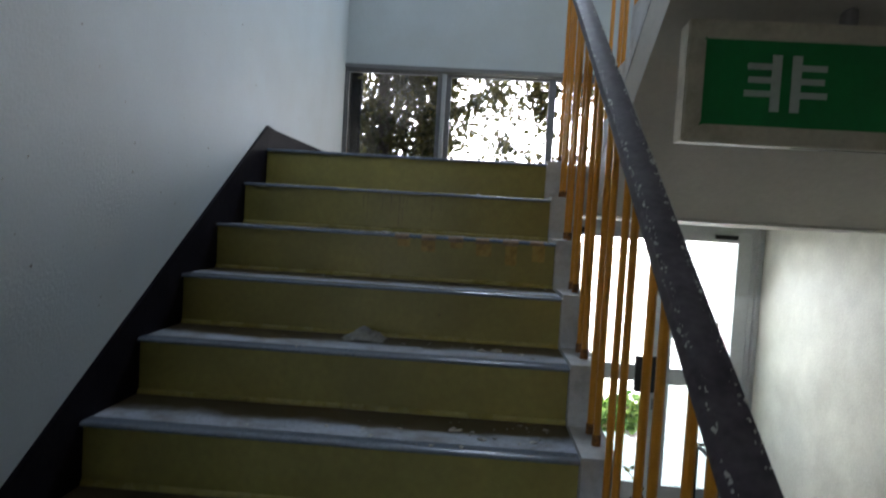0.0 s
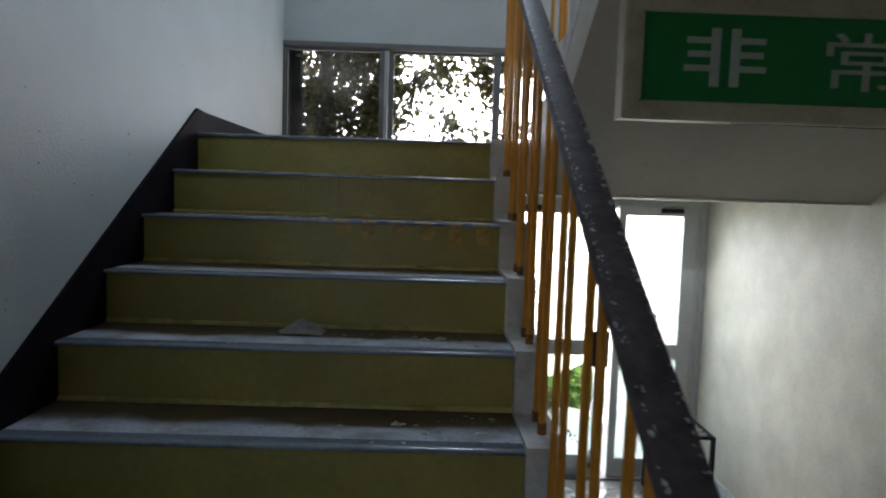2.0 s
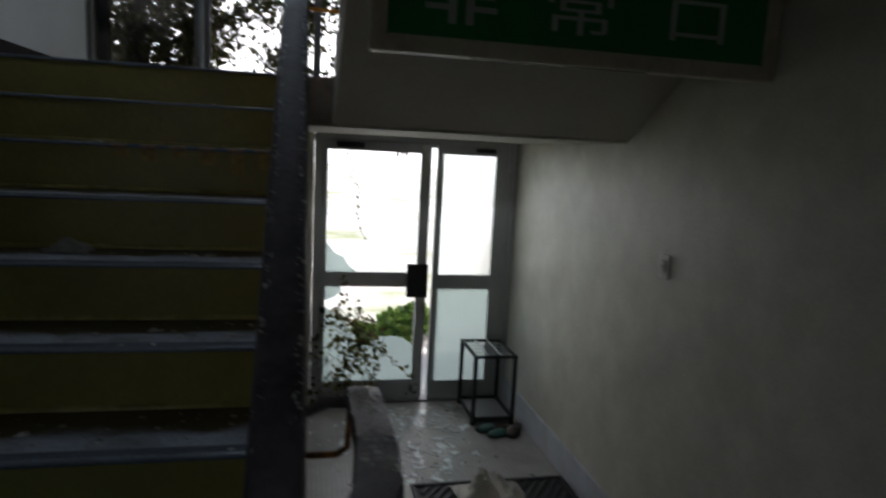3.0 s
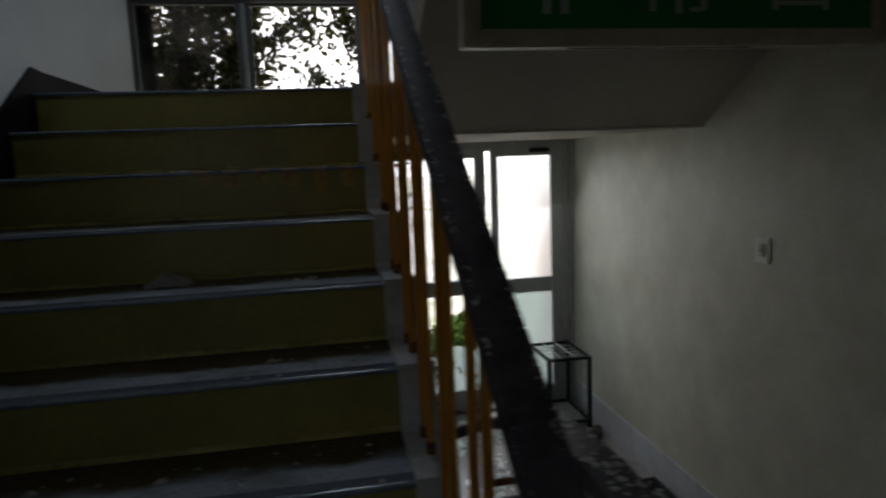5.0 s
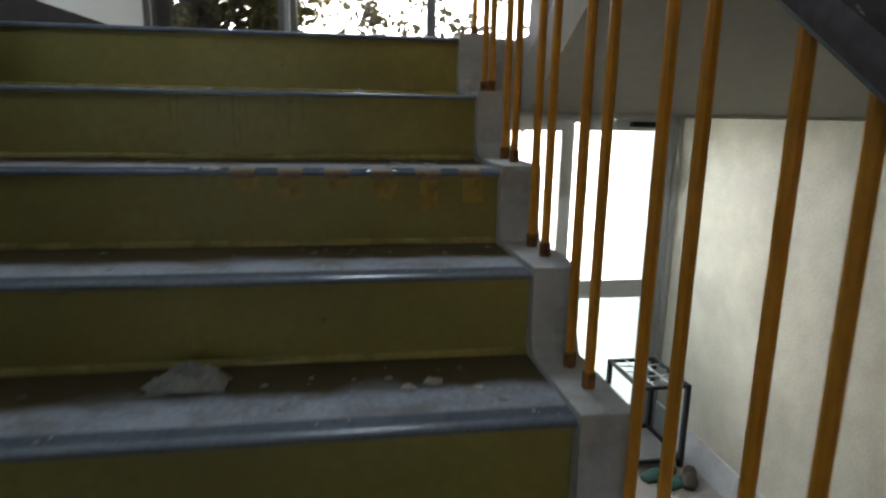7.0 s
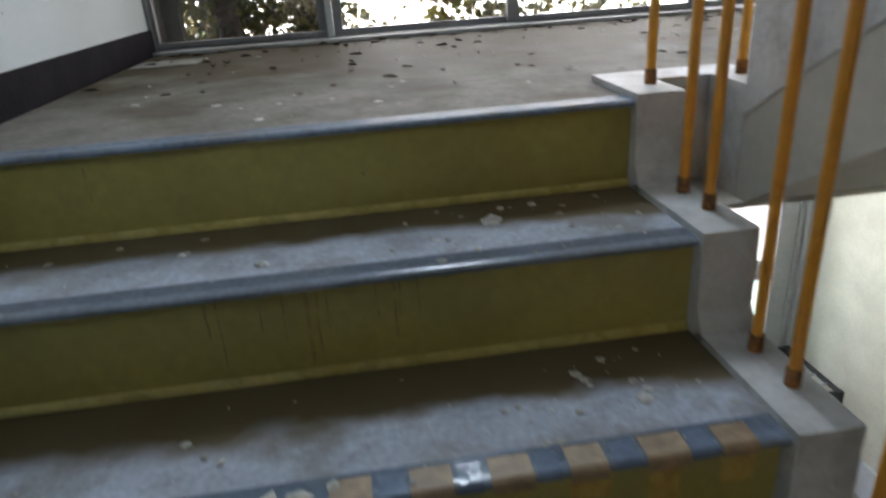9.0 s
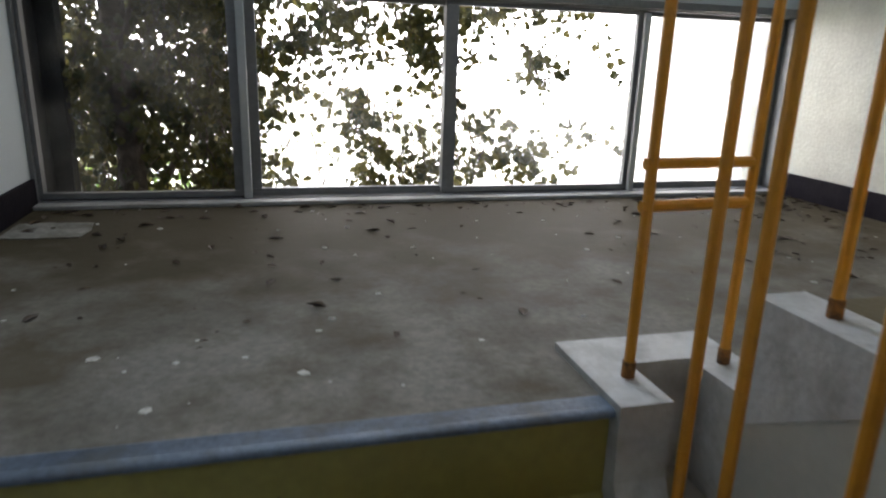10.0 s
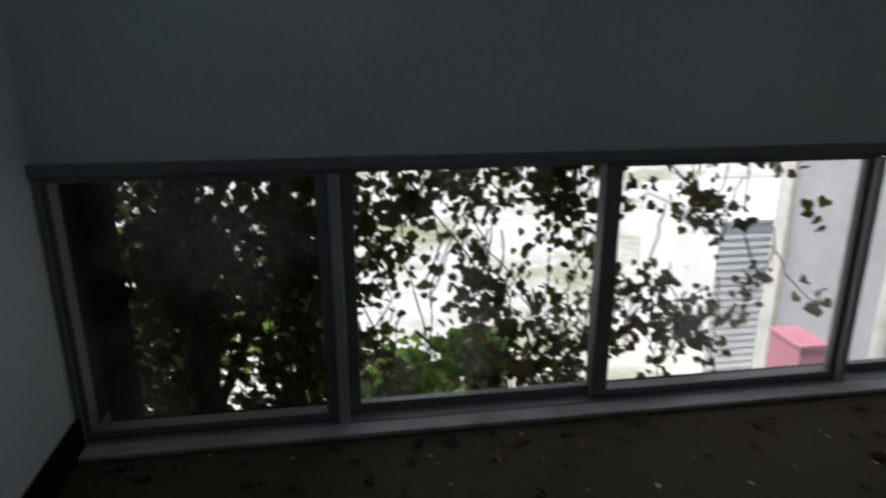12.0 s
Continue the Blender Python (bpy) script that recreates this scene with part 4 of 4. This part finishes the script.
structure("backdrop", box(-90, 90, 70, 70.2, -3, 60), M_GLOW, "glowing sheet in place of the bright distance beyond the garden", "backdrop")

M_BARK = material("bark", (0.10, 0.075, 0.055), 0.9, var=0.35, scale=14, bump=0.8, bscale=35, bdist=0.02)


def leaf_material(name, color, trans):
    m = bpy.data.materials.new(name)
    m.use_nodes = True
    t_ = m.node_tree
    b = t_.nodes["Principled BSDF"]
    b.inputs["Roughness"].default_value = 0.5
    gg = t_.nodes.new("ShaderNodeNewGeometry")
    rp_ = t_.nodes.new("ShaderNodeValToRGB")
    rp_.color_ramp.elements[0].color = (*[c * 0.6 for c in color], 1)
    rp_.color_ramp.elements[1].color = (color[0] * 1.9, color[1] * 1.35, color[2], 1)
    t_.links.new(gg.outputs["Random Per Island"], rp_.inputs[0])
    t_.links.new(rp_.outputs[0], b.inputs["Base Color"])
    tl = t_.nodes.new("ShaderNodeBsdfTranslucent")
    t_.links.new(rp_.outputs[0], tl.inputs[0])
    mx = t_.nodes.new("ShaderNodeMixShader")
    mx.inputs[0].default_value = trans
    t_.links.new(b.outputs[0], mx.inputs[1])
    t_.links.new(tl.outputs[0], mx.inputs[2])
    t_.links.new(mx.outputs[0], t_.nodes["Material Output"].inputs[0])
    return m


M_IVY = leaf_material("ivy_leaf", (0.075, 0.09, 0.03), 0.3)
M_BUSH = leaf_material("bush_leaf", (0.11, 0.24, 0.06), 0.5)


def leaf_mesh(name, spots, mat, label, category):
    """One mesh of many lobed leaves; spots are (x, y, z, size, seed)."""
    V, F = [], []
    outline = ((0.0, -0.55), (0.5, -0.75), (0.8, -0.4), (0.95, 0.05), (0.6, 0.4), (0.0, 0.95), (-0.6, 0.4), (-0.95, 0.05), (-0.8, -0.4), (-0.5, -0.75))
    for x, y, z, s, sd in spots:
        g2 = random.Random(sd)
        m = Euler((g2.gauss(1.57, 0.6), g2.gauss(0, 0.5), g2.gauss(0, 0.8))).to_matrix() @ Matrix.Rotation(g2.gauss(3.14, 0.6), 3, "Z")
        fold = g2.uniform(0.1, 0.5)
        k = len(V)
        V.append((x, y, z))
        for u, v in outline:
            p = m @ Vector((u * s * 0.9, v * s, fold * abs(u) * s + g2.uniform(-0.1, 0.1) * s))
            V.append((x + p.x, y + p.y, z + p.z))
        n = len(outline)
        F += [(k, k + 1 + j, k + 1 + (j + 1) % n) for j in range(n)]
    me = bpy.data.meshes.new(name)
    me.from_pydata(V, [], F)
    me.materials.append(mat)
    return tagged(new(name, me), label, category, "", "stuff")


def vine(x, y, z0, z1, rg, spots, stems, step=0.045, spread=0.05, size=(0.018, 0.034), skip=0.0):
    pts = []
    z, drift = z0, rg.gauss(0, 0.02)
    while z > z1:
        pts.append((x, y, z))
        if rg.random() >= skip:
            for q in range(rg.choice([1, 1, 2])):
                spots.append((x + rg.gauss(0, spread), y + rg.gauss(0, spread), z + rg.gauss(0, 0.02), rg.uniform(*size), rg.randint(0, 10 ** 6)))
        drift = 0.8 * drift + rg.gauss(0, 0.012)
        x += drift
        y += rg.gauss(0, 0.008)
        z -= step
    if len(pts) > 2:
        stems.append(pts)


rg = random.Random(77)
spots, stems = [], []


def bump2(x, z, cx, cz, rx, rz):
    return math.exp(-((x - cx) / rx) ** 2 - ((z - cz) / rz) ** 2)


def cover(x, z):
    """How thickly the ivy covers the outside of the window at a place."""
    clump = noise.noise((x * 3.4, 0.3, z * 3.4)) + 0.4 * noise.noise((x * 9.0, 4.0, z * 9.0))
    if x < 0.74:
        return 0.75 + 0.9 * clump + 0.6 * (x < 0.22) - 0.35 * bump2(x, z, 0.6, 1.9, 0.14, 0.16)
    if x < 1.52:
        return (0.36 + 0.9 * clump + 0.35 * (z > 2.28) + 0.3 * max(0.0, (x - 1.15) / 0.35) + 0.55 * bump2(x, z, 1.38, 1.82, 0.2, 0.12)
                - 0.25 * bump2(x, z, 0.98, 1.93, 0.2, 0.2) + 0.2 * (x < 0.84))
    return (0.02 + 0.25 * clump + 0.55 * math.exp(-((x - 1.52) / 0.17) ** 2) + 0.75 * max(0.0, (z - 2.38) / 0.14) * (x < 2.2)
            + 0.8 * bump2(x, z, 2.0, 2.25, 0.08, 0.07) + 1.0 * bump2(x, z, 1.96, 1.85, 0.17, 0.09) + 0.35 * bump2(x, z, 1.75, 1.8, 0.2, 0.1))


def ivy_clump(x, y, z, rg, spots, stems):
    """A tuft of leaves on a short crooked twig."""
    sd = rg.uniform(0.02, 0.042)
    for q in range(rg.randint(4, 9)):
        spots.append((x + rg.gauss(0, sd), y + rg.gauss(0, 0.03), z + rg.gauss(0, sd), rg.choice([rg.uniform(0.010, 0.018), rg.uniform(0.015, 0.027), rg.uniform(0.018, 0.030)]), rg.randint(0, 10 ** 6)))
    if rg.random() < 0.45:
        px, pz, lean, pts = x, z - 0.03, rg.gauss(0, 0.5), []
        for q in range(rg.randint(4, 8)):
            pts.append((px, y + 0.005 * q, pz))
            lean = 0.7 * lean + rg.gauss(0, 0.35)
            px += 0.035 * lean
            pz += 0.035
        stems.append(pts)


for i in range(1900):
    x, y, z = rg.uniform(-0.05, 2.45), 1.955 + abs(rg.gauss(0, 0.16)), rg.uniform(1.4, 2.85)
    if rg.random() < cover(x, z):
        ivy_clump(x, y, z, rg, spots, stems)
for i in range(1100):                                  # thicker growth round the trunk
    x, y, z = rg.uniform(-0.05, 0.74), 2.12 + abs(rg.gauss(0, 0.3)), rg.uniform(1.4, 2.85)
    if rg.random() < cover(x, z):
        ivy_clump(x, y, z, rg, spots, stems)
ivy_clump(2.14, 1.98, 2.03, rg, spots, stems)
ivy_clump(2.15, 1.98, 1.99, rg, spots, stems)
for i in range(14):
    vine(rg.uniform(0.0, 0.75), rg.uniform(1.98, 2.6), 2.9, rg.uniform(1.2, 1.75), rg, spots, stems, 0.05, 0.05, (0.02, 0.036))
for i in range(9):
    vine(rg.uniform(0.75, 1.65), rg.uniform(1.96, 2.3), 2.8, rg.uniform(1.6, 2.2), rg, spots, stems, 0.05, 0.03, (0.014, 0.028), 0.5)
for i in range(3):                                     # hanging beside the exit door
    vine(rg.gauss(1.63, 0.02), rg.uniform(1.86, 1.92), 1.5, rg.uniform(0.6, 1.2), rg, spots, stems, 0.05, 0.018, (0.010, 0.020), 0.3)
for i in range(17):                                    # grown in through the broken pane
    vine(rg.gauss(1.70 + 0.018 * i, 0.025), rg.uniform(1.64, 1.68), rg.uniform(0.2, 0.5) - 0.026 * i, rg.uniform(-0.5, -0.36), rg, spots, stems, 0.026, 0.03, (0.013, 0.026), 0.0)
leaf_mesh("ivy_leaves", spots, M_IVY, "dark green ivy leaves hanging over the window and door", "ivy")
sb = bmesh.new()
for pts in stems:
    t0 = tube(pts, 0.006, 0.006, 4)
    tm = bpy.data.meshes.new("tmp")
    t0.to_mesh(tm)
    t0.free()
    sb.from_mesh(tm)
    bpy.data.meshes.remove(tm)
tagged(part("ivy_stems", sb, M_BARK), "thin brown ivy stems hanging outside the window", "ivy", "", "stuff")

tree = empty("tree", 0.22, 2.35, -0.6, "brown tree trunk wrapped in ivy outside the window", "tree")
bm = bmesh.new()
rings = []
for i in range(24):
    z = -0.65 + i * 0.24
    r = 0.062 - 0.0010 * i
    cx, cy = 0.24 + 0.03 * math.sin(z * 1.3), 2.06 + 0.02 * math.cos(z * 2)
    rings.append([bm.verts.new((cx + r * (1 + 0.15 * noise.noise((j, z * 3, 1))) * math.cos(j * 0.5236), cy + r * (1 + 0.15 * noise.noise((j, z * 3, 7))) * math.sin(j * 0.5236), z))
                  for j in range(12)])
for r0, r1 in zip(rings, rings[1:]):
    for j in range(12):
        bm.faces.new((r0[j], r0[(j + 1) % 12], r1[(j + 1) % 12], r1[j]))
part("trunk", bm, M_BARK, tree, "", True)
for a, b, c in (((0.24, 2.06, 2.3), (0.45, 2.5, 2.9), (0.8, 2.6, 3.3)), ((0.24, 2.06, 2.7), (0.05, 2.6, 3.3), (-0.2, 2.8, 3.8)), ((0.24, 2.06, 1.5), (0.42, 2.55, 1.9), (0.55, 2.7, 2.5))):
    part("limb", tube([a, b, c], 0.04, 0.04, 8), M_BARK, tree)
rg = random.Random(78)
crown = leaf_mesh("crown", [(rg.gauss(0.35, 0.45), rg.gauss(2.9, 0.35), rg.gauss(3.5, 0.45), rg.uniform(0.03, 0.06), i) for i in range(900)], M_IVY, "uneven leafy crown", "")
crown.parent = tree
crown.matrix_parent_inverse = tree.matrix_world.inverted()

# near-black base stands for the shade on pier, reveal and outer sill
M_SHADE_CONC = material("shaded_concrete", (0.014, 0.013, 0.012), 0.9, var=0.2, scale=5, bump=0.4, bscale=30, stain=(0.02, 0.02, 0.016), sscale=3, samount=0.8)
structure("wall_pier", box(-0.5, 0.075, YW + 0.222, 2.00, -0.7, CEIL), M_SHADE_CONC, "concrete pier outside the corner, shade put into its dark colour", "wall")
# thin dark sheet laid over the white reveal as its shade
structure("reveal_shade_sheet", box(0.0005, 0.008, YW + 0.105, YW + 0.221, 1.753, 2.534), M_SHADE_CONC, "dark sheet over the reveal beside the landing window, standing for shade", "wall")
structure("outer_sill", box(0.0, XR, WY + 0.112, YW + 0.24, 1.66, 1.694), M_SHADE_CONC, "concrete sill outside the landing window, coloured dark as ivy shade", "sill")

# bushes and garden plants beyond the door
for bx, by, bz, rad, cnt, seed in ((2.36, 3.3, -0.42, 0.24, 620, 1), (2.04, 3.1, -0.46, 0.2, 460, 2), (2.62, 3.6, -0.42, 0.26, 480, 3), (0.9, 4.2, 0.3, 0.7, 520, 4),
                                   (0.1, 6.0, 0.2, 0.9, 600, 5), (-0.4, 4.8, 0.8, 1.0, 600, 6), (1.05, 2.9, 1.2, 0.28, 160, 7), (1.3, 2.7, 1.42, 0.2, 260, 9)):
    rg = random.Random(100 + seed)
    sp = []
    for i in range(cnt):
        a, e, r = rg.random() * 6.283, math.asin(rg.uniform(-0.6, 1)), rad * rg.uniform(0.35, 1.05) * (0.8 + 0.4 * noise.noise((seed, i * 0.01, 0)))
        sp.append((bx + r * math.cos(a) * math.cos(e), by + r * math.sin(a) * math.cos(e), max(ZE, bz + r * math.sin(e)), rg.uniform(0.025, 0.055), rg.randint(0, 10 ** 6)))
    th = empty("bush", bx, by, ZE - 0.03, "leafy green bush growing wild outside the building", "bush", "bushes in the garden")
    for q in range(3):
        st = part("stem", tube([(bx + 0.05 * q, by, ZE - 0.05), (bx + 0.1 * (q - 1), by + 0.05 * q, bz), (bx + 0.25 * (q - 1), by + 0.1, bz + rad * 0.6)], 0.016, 0.016, 6), M_BARK, th)
    fo = leaf_mesh("foliage", sp, M_BUSH, "", "")
    fo.parent = th
    fo.matrix_parent_inverse = th.matrix_world.inverted()

# neighbouring wing with a drain pipe, and a clad shed behind
M_OUTWALL = material("outer_plaster", (0.46, 0.475, 0.50), 0.85, var=0.08, scale=2, bump=0.2, bscale=30, stain=(0.36, 0.35, 0.33), sscale=1.5, samount=0.6)
wing = empty("building_wing", 4.0, 3.2, -0.6, "pale plastered wing of the building with drain pipe", "building")
part("wall", box(3.85, 4.05, YW + 0.3, 4.15, -0.7, 6), M_OUTWALL, wing)
part("corner_strip", box(3.80, 3.86, 4.02, 4.16, -0.7, 6, 0.01), M_WHITE, wing)
part("drain_pipe", tube([(3.79, 3.05, -0.6), (3.79, 3.05, 6)], 0.09, 0.09, 14), M_WHITE, wing, "pale drain pipe", True)
for z in (0.9, 2.2, 3.4):
    part("pipe_clamp", tube([(3.79, 3.05, z), (3.79, 3.05, z + 0.03)], 0.105, 0.105, 14), M_ALU, wing)

M_PINK = material("pink_paint", (0.62, 0.24, 0.31), 0.5, var=0.1, scale=8, bump=0.1, stain=(0.45, 0.2, 0.22), sscale=6, samount=0.4)
cab = empty("pink_cabinet", 3.45, 3.4, ZE - 0.03, "faded pink metal cabinet standing against the wing", "cabinet")
part("body", box(3.42, 3.60, 3.22, 3.5, ZE - 0.03, 1.06, 0.01), M_PINK, cab)
part("lid", box(3.41, 3.61, 3.21, 3.51, 1.06, 1.085, 0.006), M_PINK, cab)

M_CLAD = material("cladding_white", (0.86, 0.86, 0.84), 0.5, var=0.05, scale=3, bump=0.1)
shed = empty("shed", 5.9, 6.0, -0.6, "low white shed with horizontal cladding boards", "shed")
part("wall", box(4.3, 7.6, 5.6, 7.2, -0.7, 1.18), M_CLAD, shed)
for i in range(23):
    z = -0.6 + i * 0.077
    part("board", prism([(5.599, z), (5.582, z + 0.004), (5.594, z + 0.068), (5.599, z + 0.068)], "x", 4.3, 7.6), M_CLAD, shed)
part("roof", prism([(5.57, 1.18), (5.57, 1.205), (7.25, 1.25), (7.25, 1.18)], "x", 4.27, 7.63), M_CLAD, shed, "pale sheet roof")
